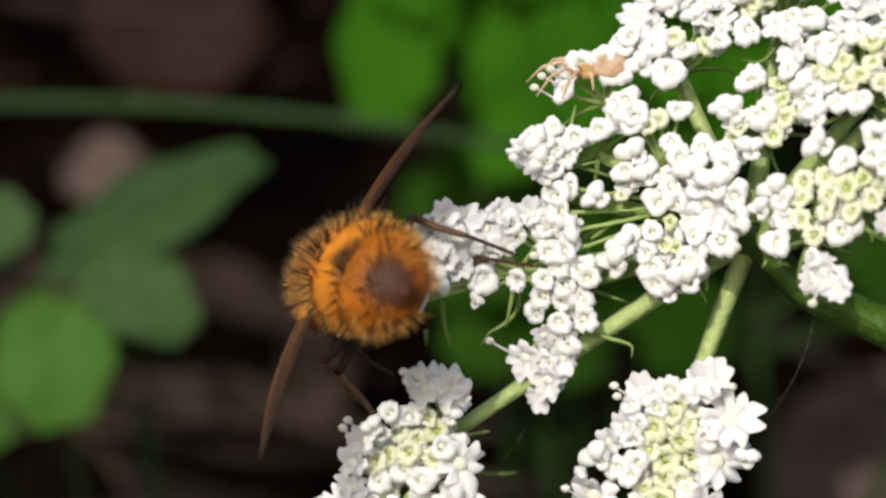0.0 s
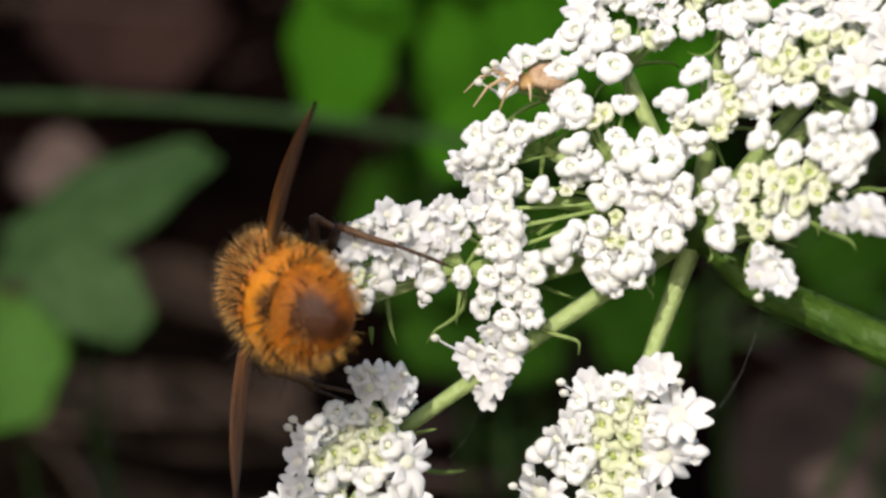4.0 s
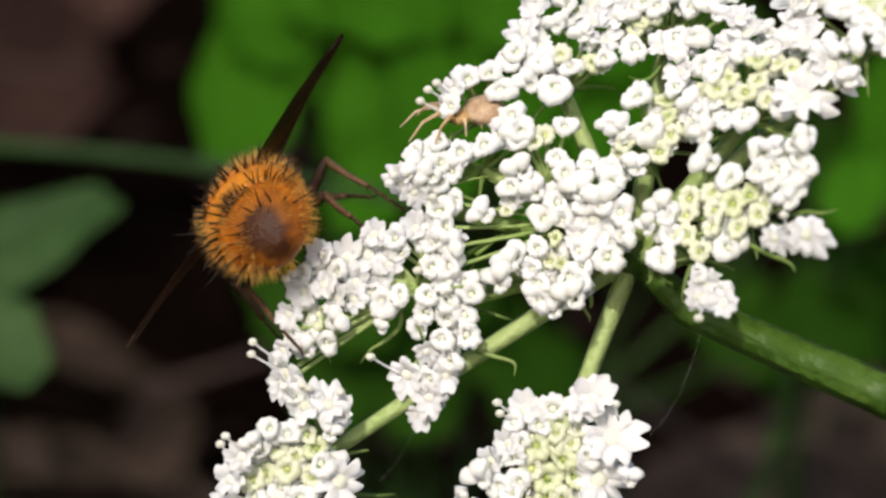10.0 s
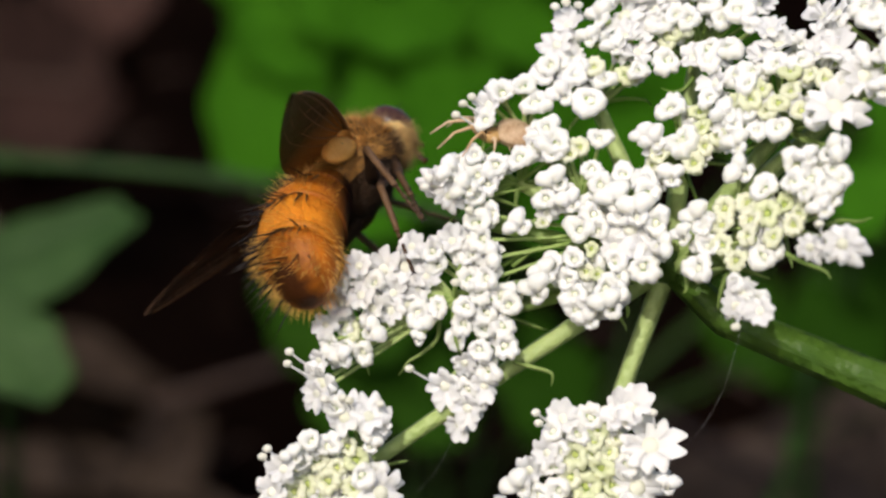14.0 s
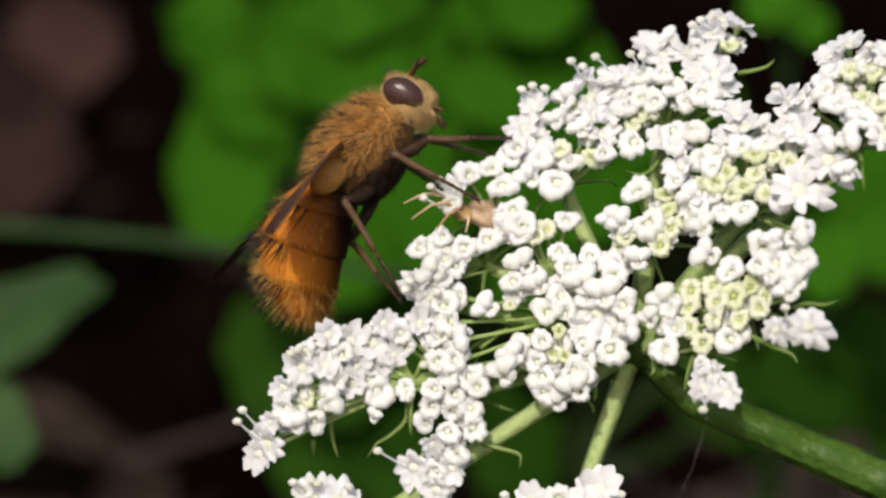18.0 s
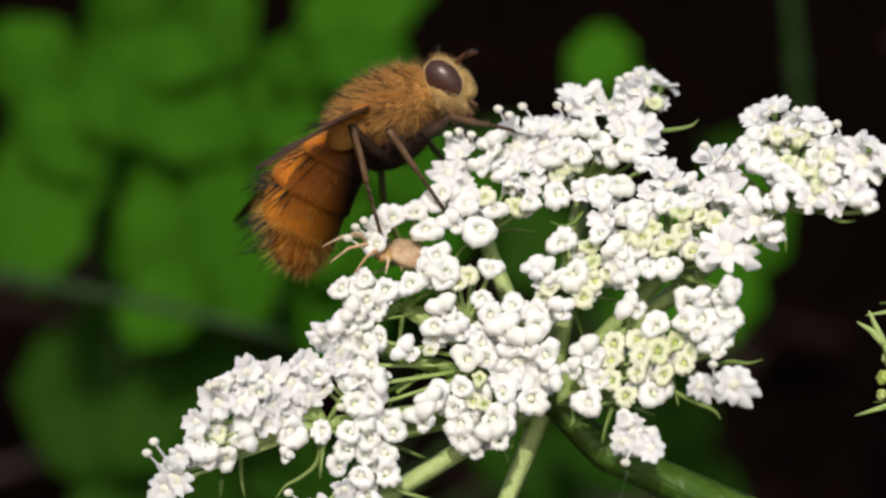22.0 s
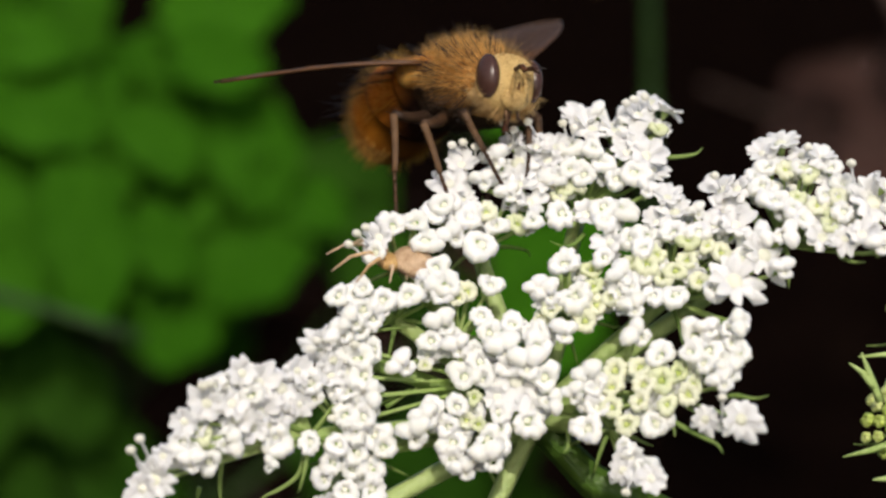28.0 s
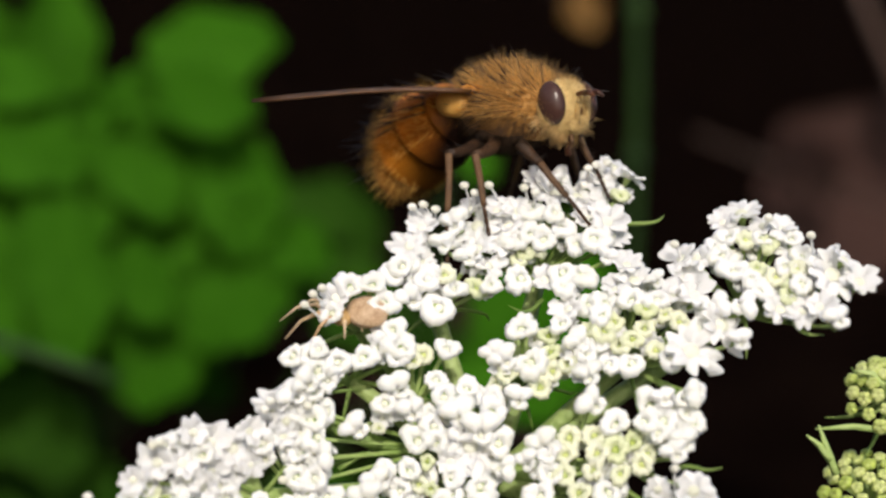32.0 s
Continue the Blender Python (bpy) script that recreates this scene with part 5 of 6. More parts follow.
    for sd, side in ((1, "l"), (-1, "r")):
        legs[side + "_front"] = leg(fly, (3.9, 1.2 * sd, -1.5), (5.2, 3.0 * sd, -1.2), (7.4, 3.2 * sd, -5.6))
        legs[side + "_mid"] = leg(fly, (2.6, 1.5 * sd, -1.7), (2.9, 4.9 * sd, -1.0), (3.6, 6.4 * sd, -6.6))
        legs[side + "_hind"] = leg(fly, (1.3, 1.4 * sd, -1.7), (-1.2, 4.4 * sd, -1.2), (-3.0, 5.6 * sd, -7.4))
    return fly, wings, abdomen, legs


fly, fly_wings, fly_abdomen, fly_legs = build_fly()


# ---- spider ----
SM = 0.95 * MM


def build_spider():
    sp = thing("crab_spider", "small pale tan crab spider sitting among the florets", "spider")
    v, f = ball((-1.05 * SM, 0, 0.25 * SM), 1.2 * SM, 24, 16, (1.05, 1.12, 0.58), 0.04, 1)
    part("abdomen", mesh_of("abdomen", v, f, [SPIDER_BACK]), sp, "broad pinkish abdomen mottled with brown")
    v, f = ball((0.40 * SM, 0, 0.12 * SM), 0.72 * SM, 18, 12, (1.0, 1.05, 0.62), 0.02, 2)
    part("head_shield", mesh_of("head_shield", v, f, [SPIDER_TAN]), sp, "yellowish tan head shield")
    for k in range(4):
        for sd in (-1, 1):
            v, f = ball(((0.95 - 0.12 * (k // 2)) * SM, (0.15 + 0.2 * (k % 2)) * sd * SM, (0.35 + 0.12 * (k // 2)) * SM), 0.06 * SM, 8, 6)
            part("eye", mesh_of("eye", v, f, [BRISTLE]), sp)
    for sd in (-1, 1):
        for a, ln, up in ((18, 2.5, 0.8), (48, 2.0, 0.7), (95, 1.1, 0.3), (140, 1.2, 0.3)):
            d = Vector((math.cos(radians(a)), sd * math.sin(radians(a)), 0))
            p0 = Vector((0.5, 0, 0.05)) * SM + d * 0.5 * SM
            pts = [p0, p0 + d * ln * 0.35 * SM + Vector((0, 0, up * SM)), p0 + d * ln * 0.7 * SM + Vector((0.1 * ln * SM, 0, up * 0.7 * SM)), p0 + d * ln * SM + Vector((0.2 * ln * SM, 0, -0.4 * SM))]
            fine = []
            for i in range(3):
                fine += [pts[i].lerp(pts[i + 1], k / 4) for k in range(4)]
            fine.append(pts[-1])
            v, f = tube(fine, [MM * (0.16 - 0.010 * i) for i in range(13)], 7)
            part("leg", mesh_of("leg", v, f, [SPIDER_LEG]), sp, "pale translucent leg")
    return sp


spider = build_spider()


# ---- plants behind ----
def leaf_blade(r, seed, mat, lobed=0.0):
    """A rounded blade with a fold along the midrib and a real thickness. lobed: depth of its rounded lobes, three large ones
    that are scalloped in turn."""
    rr = random.Random(seed)
    n, rings = 56, 6
    lob = [rr.uniform(0.86, 1.1) for _ in range(5)]
    cuts = []
    if lobed:
        cuts = [(sgn * (0.62 + rr.uniform(-0.12, 0.12)), lobed * rr.uniform(0.8, 1.2), 0.11) for sgn in (-1, 1)]
        cuts += [(sgn * (1.55 + rr.uniform(-0.15, 0.15)), lobed * rr.uniform(0.3, 0.7), 0.12) for sgn in (-1, 1)]
        cuts += [(a + rr.uniform(-0.08, 0.08), lobed * rr.uniform(0.15, 0.35), 0.09) for a in (-1.1, -0.2, 0.22, 1.1, -2.1, 2.1)]
    verts, faces = [], []
    for side in (0, 1):
        verts.append((0, 0, -side * 0.02 * r))
        for q in range(1, rings + 1):
            for k in range(n):
                a = 2 * math.pi * k / n
                edge = 1.0 + 0.05 * math.sin(7 * a + seed) * lob[k * 5 // n]
                edge *= 1.0 - 0.18 * math.exp(-((a - math.pi) / 0.35) ** 2)
                b = a - 2 * math.pi if a > math.pi else a
                for mid, deep, wide in cuts:
                    edge -= deep * math.exp(-abs((b - mid) / wide) ** 1.6)
                rad = r * edge * q / rings
                x, y = rad * math.cos(a), rad * math.sin(a) * 0.88
                z = 0.16 * abs(y) + 0.10 * r * (q / rings) ** 2 * math.sin(3 * a + seed) - side * 0.03 * r
                verts.append((x, y, z))
    m = 1 + rings * n
    for side in (0, 1):
        o = side * m
        for k in range(n):
            t = (o, o + 1 + k, o + 1 + (k + 1) % n)
            faces.append(t if side == 0 else t[::-1])
        for q in range(rings - 1):
            for k in range(n):
                a, b = o + 1 + q * n + k, o + 1 + q * n + (k + 1) % n
                t = (a, a + n, b + n, b)
                faces.append(t if side == 0 else t[::-1])
    for k in range(n):
        a, b = 1 + (rings - 1) * n + k, 1 + (rings - 1) * n + (k + 1) % n
        faces.append((a, b, b + m, a + m))
    return mesh_of("leaflet", verts, faces, [mat])


def leafy_plant(places, foot, label, mat, seed, tilt=55):
    """A plant of leaflets on thin stalks that rise from one foot on the ground."""
    rr = random.Random(seed)
    foot = Vector(foot)
    plant = thing("leafy_plant", label, "plant")
    mid = sum((Vector(q[0]) for q in places), Vector()) / len(places)
    crown = foot.lerp(mid, 0.75)
    v, f = tube(curve_points(foot, crown, (0.006, 0.01, 0), 10), [MM * (1.5 - 0.06 * k) for k in range(11)], 10)
    part("stalk", mesh_of("stalk", v, f, [GRASS_GREEN]), plant)
    for i, (p, r, *tip) in enumerate(places):
        p = Vector(p)
        ob = part("leaflet", leaf_blade(r * 1.06, seed * 50 + i, mat, 0.0 if tip else 0.42), plant)
        ob.matrix_basis = Matrix.Translation(p) @ pose(0, 0, 0, tilt + rr.uniform(-8, 8), rr.uniform(-10, 10), rr.uniform(-40, 40))
        if tip:
            # a long blade that points to its tip
            x = Vector(tip[0]) - p
            z = x.cross(Vector((0.1, -0.65, 0.75)).cross(x)).normalized()
            m = Matrix((x.normalized(), z.cross(x).normalized(), z)).transposed().to_4x4()
            ob.matrix_basis = Matrix.Translation(p) @ m @ Matrix.Diagonal((x.length / r, 1, 1, 1))
        v, f = tube(curve_points(crown, p, Vector((rr.uniform(-1, 1), 1.5, -1)) * 0.004, 6), 0.4 * MM, 6)
        part("leaf_stalk", mesh_of("leaf_stalk", v, f, [GRASS_GREEN]), plant)
    return plant


leafy_plant([
    ((-0.0367, 0.1900, -0.0391), 0.0085, (-0.0372, 0.1848, -0.0501)),
    ((-0.0336, 0.1943, -0.0300), 0.0078, (-0.0411, 0.1934, -0.0265)),
    ((-0.0261, 0.1972, -0.0217), 0.0076, (-0.0250, 0.1929, -0.0295)),
    ((-0.0193, 0.2003, -0.0177), 0.0059, (-0.0123, 0.1977, -0.0189)),
    ((-0.0156, 0.1948, -0.0263), 0.0088, (-0.0070, 0.1917, -0.0290)),
    ((-0.0155, 0.1935, -0.0401), 0.0098, (-0.0178, 0.1880, -0.0520)),
    ((-0.0077, 0.1802, -0.0401), 0.0075, (-0.0050, 0.1750, -0.0506)),
    ((-0.0160, 0.1840, -0.0499), 0.0067, (-0.0217, 0.1801, -0.0568)),
], (-0.03, 0.24, -0.22), "bright green plant with rounded lobed leaves", LEAF_GREEN, 1)
leafy_plant([
    ((-0.0072, 0.2147, -0.0208), 0.0072, (0.0001, 0.2118, -0.0229)),
    ((0.0081, 0.2090, -0.0241), 0.0069, (0.0113, 0.2046, -0.0318)),
    ((0.0021, 0.2109, -0.0309), 0.0072, (-0.0015, 0.2065, -0.0393)),
    ((0.0103, 0.2033, -0.0168), 0.0070, (0.0180, 0.2009, -0.0171)),
    ((0.0179, 0.2046, -0.0294), 0.0081, (0.0196, 0.1999, -0.0383)),
    ((-0.0052, 0.2008, -0.0335), 0.0080, (-0.0104, 0.1975, -0.0383)),
    ((0.0200, 0.2011, -0.0450), 0.0091, (0.0146, 0.1971, -0.0523)),
    ((0.0095, 0.1993, -0.0539), 0.0086, (0.0077, 0.1947, -0.0628)),
], (0, 0.25, -0.22), "bright green plant with rounded lobed leaves", LEAF_GREEN, 2)
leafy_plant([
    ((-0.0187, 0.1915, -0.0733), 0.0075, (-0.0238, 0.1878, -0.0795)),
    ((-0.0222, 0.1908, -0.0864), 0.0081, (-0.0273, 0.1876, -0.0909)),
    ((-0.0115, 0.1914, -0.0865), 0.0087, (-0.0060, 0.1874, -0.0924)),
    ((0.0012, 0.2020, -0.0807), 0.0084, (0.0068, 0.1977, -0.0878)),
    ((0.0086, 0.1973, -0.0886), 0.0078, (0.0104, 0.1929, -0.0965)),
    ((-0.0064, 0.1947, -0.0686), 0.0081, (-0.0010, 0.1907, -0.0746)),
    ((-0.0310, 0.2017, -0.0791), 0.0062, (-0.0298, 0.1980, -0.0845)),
], (-0.02, 0.23, -0.22), "green plant with rounded leaves low behind the flower", LEAF_SHADED, 3)
leafy_plant([
    ((0.0500, 0.1924, -0.0155), 0.0044, (0.0526, 0.1893, -0.0188)),
    ((0.0625, 0.1922, -0.0393), 0.0084, (0.0605, 0.1879, -0.0471)),
    ((0.0653, 0.1831, -0.0457), 0.0077, (0.0607, 0.1794, -0.0518)),
    ((0.0540, 0.1805, -0.0495), 0.0053, (0.0520, 0.1770, -0.0547)),
    ((0.0720, 0.1966, -0.0357), 0.0090, (0.0751, 0.1922, -0.0435)),
    ((0.0463, 0.1945, -0.0121), 0.0048, (0.0426, 0.1915, -0.0160)),
], (0.04, 0.24, -0.22), "bright green plant with rounded leaves beside the stem", LEAF_GREEN, 4)
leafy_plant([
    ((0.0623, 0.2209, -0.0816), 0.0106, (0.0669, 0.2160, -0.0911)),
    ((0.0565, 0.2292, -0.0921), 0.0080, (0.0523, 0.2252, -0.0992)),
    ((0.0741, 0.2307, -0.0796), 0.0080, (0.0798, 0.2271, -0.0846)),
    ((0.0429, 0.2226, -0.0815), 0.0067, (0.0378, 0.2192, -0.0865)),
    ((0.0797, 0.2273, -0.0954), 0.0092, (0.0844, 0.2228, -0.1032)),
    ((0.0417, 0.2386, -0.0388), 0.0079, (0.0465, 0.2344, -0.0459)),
], (0.06, 0.28, -0.22), "green plant with rounded leaflets, shade put into their colour", LEAF_SHADED, 5)
leafy_plant([
    ((-0.0255, 0.2169, -0.0157), 0.0085, (-0.0288, 0.2174, -0.0077)),
    ((-0.0124, 0.2080, -0.0121), 0.0071, (-0.0145, 0.2085, -0.0033)),
    ((-0.0194, 0.2151, -0.0342), 0.0097, (-0.0240, 0.2122, -0.0414)),
    ((-0.0080, 0.2112, -0.0250), 0.0088, (-0.0015, 0.2086, -0.0211)),
    ((0.0111, 0.2147, -0.0104), 0.0086, (0.0211, 0.2115, -0.0065)),
    ((0.0039, 0.2130, -0.0195), 0.0076, (0.0110, 0.2089, -0.0216)),
    ((0.0026, 0.2022, -0.0293), 0.0071, (0.0072, 0.1980, -0.0341)),
    ((-0.0199, 0.2038, -0.0462), 0.0079, (-0.0244, 0.2012, -0.0523)),
    ((-0.0118, 0.1982, -0.0503), 0.0078, (-0.0154, 0.1953, -0.0570)),
    ((0.0046, 0.1961, -0.0437), 0.0061, (0.0092, 0.1919, -0.0484)),
], (-0.02, 0.26, -0.22), "bright green plant with many rounded lobes", LEAF_GREEN, 6)
leafy_plant([
    ((0.0094, 0.2050, -0.0410), 0.0071, (0.0150, 0.2025, -0.0380)),
    ((0.0165, 0.2098, -0.0294), 0.0087, (0.0231, 0.2070, -0.0264)),
    ((0.0223, 0.2085, -0.0481), 0.0077, (0.0268, 0.2070, -0.0417)),
    ((-0.0112, 0.2092, -0.0376), 0.0072, (-0.0140, 0.2061, -0.0444)),
    ((0.0133, 0.2095, -0.0568), 0.0078, (0.0093, 0.2065, -0.0639)),
    ((0.0280, 0.2060, -0.0376), 0.0071, (0.0332, 0.2022, -0.0399)),
    ((-0.0270, 0.2190, -0.0294), 0.0071, (-0.0346, 0.2179, -0.0318)),
    ((-0.0358, 0.2249, -0.0436), 0.0094, (-0.0424, 0.2231, -0.0485)),
    ((-0.0409, 0.2255, -0.0247), 0.0092, (-0.0483, 0.2261, -0.0201)),
], (-0.01, 0.25, -0.22), "bright green plant with many rounded lobes", LEAF_GREEN, 7)
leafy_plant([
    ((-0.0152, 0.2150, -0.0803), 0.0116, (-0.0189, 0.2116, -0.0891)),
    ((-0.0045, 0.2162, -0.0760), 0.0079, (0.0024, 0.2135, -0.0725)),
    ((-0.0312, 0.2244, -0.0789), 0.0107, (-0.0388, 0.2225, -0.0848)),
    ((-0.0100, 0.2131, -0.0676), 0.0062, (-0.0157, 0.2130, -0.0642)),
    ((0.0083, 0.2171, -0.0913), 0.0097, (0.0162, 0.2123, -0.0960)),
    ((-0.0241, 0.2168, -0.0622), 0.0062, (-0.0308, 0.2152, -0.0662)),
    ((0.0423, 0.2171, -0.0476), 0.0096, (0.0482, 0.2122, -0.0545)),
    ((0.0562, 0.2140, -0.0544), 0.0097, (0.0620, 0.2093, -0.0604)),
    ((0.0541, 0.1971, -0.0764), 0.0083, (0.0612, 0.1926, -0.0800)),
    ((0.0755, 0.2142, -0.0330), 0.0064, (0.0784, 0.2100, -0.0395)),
], (0, 0.23, -0.22), "green plant with rounded leaves low behind the flower", LEAF_SHADED, 8)
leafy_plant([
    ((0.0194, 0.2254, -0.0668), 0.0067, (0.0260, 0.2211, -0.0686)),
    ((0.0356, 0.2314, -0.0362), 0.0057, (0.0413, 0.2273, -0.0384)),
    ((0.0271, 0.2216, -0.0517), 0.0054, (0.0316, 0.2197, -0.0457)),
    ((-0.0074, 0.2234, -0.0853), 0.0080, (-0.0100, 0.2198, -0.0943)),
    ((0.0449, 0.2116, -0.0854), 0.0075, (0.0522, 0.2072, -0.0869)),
], (0.02, 0.24, -0.22), "green plant with rounded leaves, half shade put into their colour", LEAF_SHADED, 9)
leafy_plant([
    ((-0.0613, 0.1302, -0.0462), 0.0063, (-0.0468, 0.1320, -0.0390)),
    ((-0.0597, 0.1172, -0.0514), 0.0062, (-0.0532, 0.1142, -0.0553)),
    ((-0.0813, 0.1251, -0.0472), 0.0056, (-0.0875, 0.1212, -0.0504)),
], (-0.05, 0.17, -0.22), "dull green plant with broad leaves near the ground", LEAF_DULL, 10)
leafy_plant([
    ((-0.0715, 0.1204, -0.0611), 0.0083, (-0.0712, 0.1156, -0.0685)),
    ((-0.0823, 0.1165, -0.0695), 0.0056, (-0.0872, 0.1133, -0.0712)),
], (-0.06, 0.15, -0.22), "green plant with a rounded leaf near the ground", LEAF_MID, 11)


def grass_stem(a, b, r, bend, label):
    st = thing("grass_stem", label, "grass")
    v, f = tube(curve_points(a, b, bend, 16), [r * (1 - 0.02 * k) for k in range(17)], 9, 0.1)
    part("culm", mesh_of("culm", v, f, [GRASS_GREEN]), st)
    for s in (0.3, 0.62):
        p = Vector(a).lerp(Vector(b), s) + Vector(bend) * 4 * s * (1 - s)
        v, f = ball(p, r * 1.35, 10, 6)
        part("culm_joint", mesh_of("culm_joint", v, f, [GRASS_GREEN]), st)


grass_stem((-0.0934, 0.1559, -0.0389), (-0.0018, 0.1361, -0.0412), 0.0011, (0, 0, 0.003), "dull green stem lying across behind the flower")
grass_stem((0.0856, 0.2073, -0.0344), (0.0653, 0.1960, 0.0366), 0.0013, (0.001, 0, 0), "upright blurred green stem in the shade")
grass_stem((0.0307, 0.1321, -0.0854), (0.0357, 0.1218, -0.0545), 0.0009, (0.002, 0, 0), "thin green stem rising from the litter")


def budding_umbel():
    """The neighbouring plant with small greenish clusters in bud."""
    um = thing("budding_umbel", "green umbel in bud with pale yellow-green florets", "flower")
    node = Vector((0.0368, 0.0035, -0.0006))
    v, f = tube(curve_points(Vector((node.x + 0.02, node.y + 0.03, -0.22)), node, (0.006, 0, 0), 10), 0.8 * MM, 10, 0.15)
    part("stem", mesh_of("stem", v, f, [STEM_GREEN]), um)
    for i, (c, wide, count) in enumerate((((0.0264, 0.0013, 0.0053), 2.2, 26), ((0.0265, 0.0001, -0.0004), 2.9, 40))):
        rr = random.Random(70 + i)
        c = Vector(c)
        v, f = tube(curve_points(node, c, (0, 0, -0.001), 6), 0.35 * MM, 8, 0.15)
        part("ray", mesh_of("ray", v, f, [RAY_GREEN]), um)
        st = Build()
        u, w, n = frame_of((-0.55, -0.5, 0.65))
        spots = []
        for k in range(count):
            rel = math.sqrt((k + 0.5) / count)
            side = u * math.cos(k * 2.4) + w * math.sin(k * 2.4)
            p = c + side * rel * wide * MM + n * (2.4 - 1.4 * rel * rel) * MM
            st.add(*tube([c, c.lerp(p, 0.5) + side * 0.2 * MM, p], 0.1 * MM, 5))
            spots.append((p, (n + side * rel * 0.9).normalized()))
        ob = part("umbellet", st.mesh("umbellet", [RAY_GREEN]), um, "tight cluster of pale green buds")
        for p, d in spots:
            fl = part("floret", rr.choice(BUDS), ob)
            fl.matrix_basis = Matrix.Translation(p) @ d.to_track_quat("Z", "Y").to_matrix().to_4x4() @ Matrix.Scale(rr.uniform(0.72, 0.95), 4)
        for k in range(6):
            a = k * 1.05 + i
            side = u * math.cos(a) + w * math.sin(a)
            v, f = tube(curve_points(c, c + side * 3.6 * MM - n * 0.6 * MM, n * -0.5 * MM, 5), [MM * q for q in (0.18, 0.17, 0.15, 0.12, 0.08, 0.03)], 5)
            part("bracteole", mesh_of("bracteole", v, f, [BRACT]), ob)
    # long narrow bracteoles that stand out of the clusters
    for pts in (((0.02352, -0.00054, 0.00130), (0.02274, -0.00004, 0.00268), (0.02217, 0.00033, 0.00373)),
                ((0.02310, -0.00029, 0.00198), (0.02238, 0.00005, 0.00266), (0.02160, 0.00033, 0.00305)),
                ((0.02645, -0.00068, 0.00425), (0.02401, -0.00009, 0.00404), (0.02203, 0.00031, 0.00346)),
                ((0.02492, -0.00211, -0.00012), (0.02321, -0.00185, -0.00107), (0.02159, -0.00156, -0.00181)),
                ((0.02510, -0.00248, -0.00146), (0.02401, -0.00243, -0.00253), (0.02330, -0.00226, -0.00270)),
                ((0.02584, -0.00012, 0.00613), (0.02461, 0.00040, 0.00704), (0.02360, 0.00065, 0.00701))):
        a, b, c = (Vector(q) for q in pts)
        v, f = tube([a, a.lerp(b, 0.5), b, b.lerp(c, 0.5), c], [MM * q for q in (0.24, 0.22, 0.19, 0.13, 0.05)], 6)
        part("bracteole", mesh_of("bracteole", v, f, [RAY_GREEN]), um)


budding_umbel()


# ---- litter on the ground ----
def dry_leaf(p, r, turn, seed, mat=None):
    ob = thing("dry_leaf", "curled dead brown leaf on the dark litter", "dead leaf", Matrix.Translation(p) @ turn, "dead leaves on the ground")
    me = leaf_blade(r, seed, mat or SHADED_DRY_LEAF)
    part("blade", me, ob)
    v, f = tube(curve_points((-r * 1.7, 0, 0.1 * r), (r * 0.8, 0, 0.06 * r), (0, 0, -0.05 * r), 6), 0.03 * r, 6)
    part("leaf_stalk", mesh_of("leaf_stalk", v, f, [TWIG]), ob)


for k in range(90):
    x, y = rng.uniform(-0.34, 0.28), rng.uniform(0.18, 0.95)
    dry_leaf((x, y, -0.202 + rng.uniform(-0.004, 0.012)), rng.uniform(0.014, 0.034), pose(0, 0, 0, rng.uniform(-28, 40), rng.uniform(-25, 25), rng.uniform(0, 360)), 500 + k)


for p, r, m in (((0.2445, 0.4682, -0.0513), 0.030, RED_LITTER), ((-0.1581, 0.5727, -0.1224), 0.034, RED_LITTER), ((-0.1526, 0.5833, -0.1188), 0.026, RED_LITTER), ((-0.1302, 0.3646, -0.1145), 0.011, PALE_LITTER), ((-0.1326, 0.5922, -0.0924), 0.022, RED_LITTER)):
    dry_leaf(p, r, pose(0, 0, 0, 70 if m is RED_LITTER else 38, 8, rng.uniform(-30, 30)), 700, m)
for p, r, m in (((0.1892, 0.3806, -0.0364), 0.0125, RED_LITTER), ((0.1899, 0.3767, -0.0521), 0.0105, RED_LITTER), ((0.2105, 0.3783, -0.0222), 0.014, RED_LITTER)):
    dry_leaf(p, r, pose(0, 0, 0, 75, 8, 20), 760, m)
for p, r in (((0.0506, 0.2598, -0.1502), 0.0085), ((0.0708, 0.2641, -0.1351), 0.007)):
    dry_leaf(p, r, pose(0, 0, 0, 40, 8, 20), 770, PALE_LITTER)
dry_leaf((0.1362, 0.4318, -0.0081), 0.0085, pose(0, 0, 0, 62, 10, 30), 741, GOLD_LITTER)


def leaning_twig(a, b, r):
    """A thin dead twig through both points, with its foot in the litter."""
    a, b = Vector(a), Vector(b)
    foot = a + (a - b) * ((a.z + 0.20) / (b.z - a.z))
    tw = thing("twig", "thin reddish brown dead twig leaning out of the litter", "twig")
    v, f = tube(curve_points(foot, b, (0.003, 0, 0), 12), [r * (1.3 - 0.05 * k) for k in range(13)], 8, 0.1)
    part("twig_stick", mesh_of("twig_stick", v, f, [TWIG]), tw)
    side = foot.lerp(b, 0.7)
    v, f = tube(curve_points(side, side + Vector((0.012, 0.004, 0.016)), (0, 0, 0.002), 5), [r * (0.7 - 0.09 * k) for k in range(6)], 6)
    part("side_shoot", mesh_of("side_shoot", v, f, [TWIG]), tw)


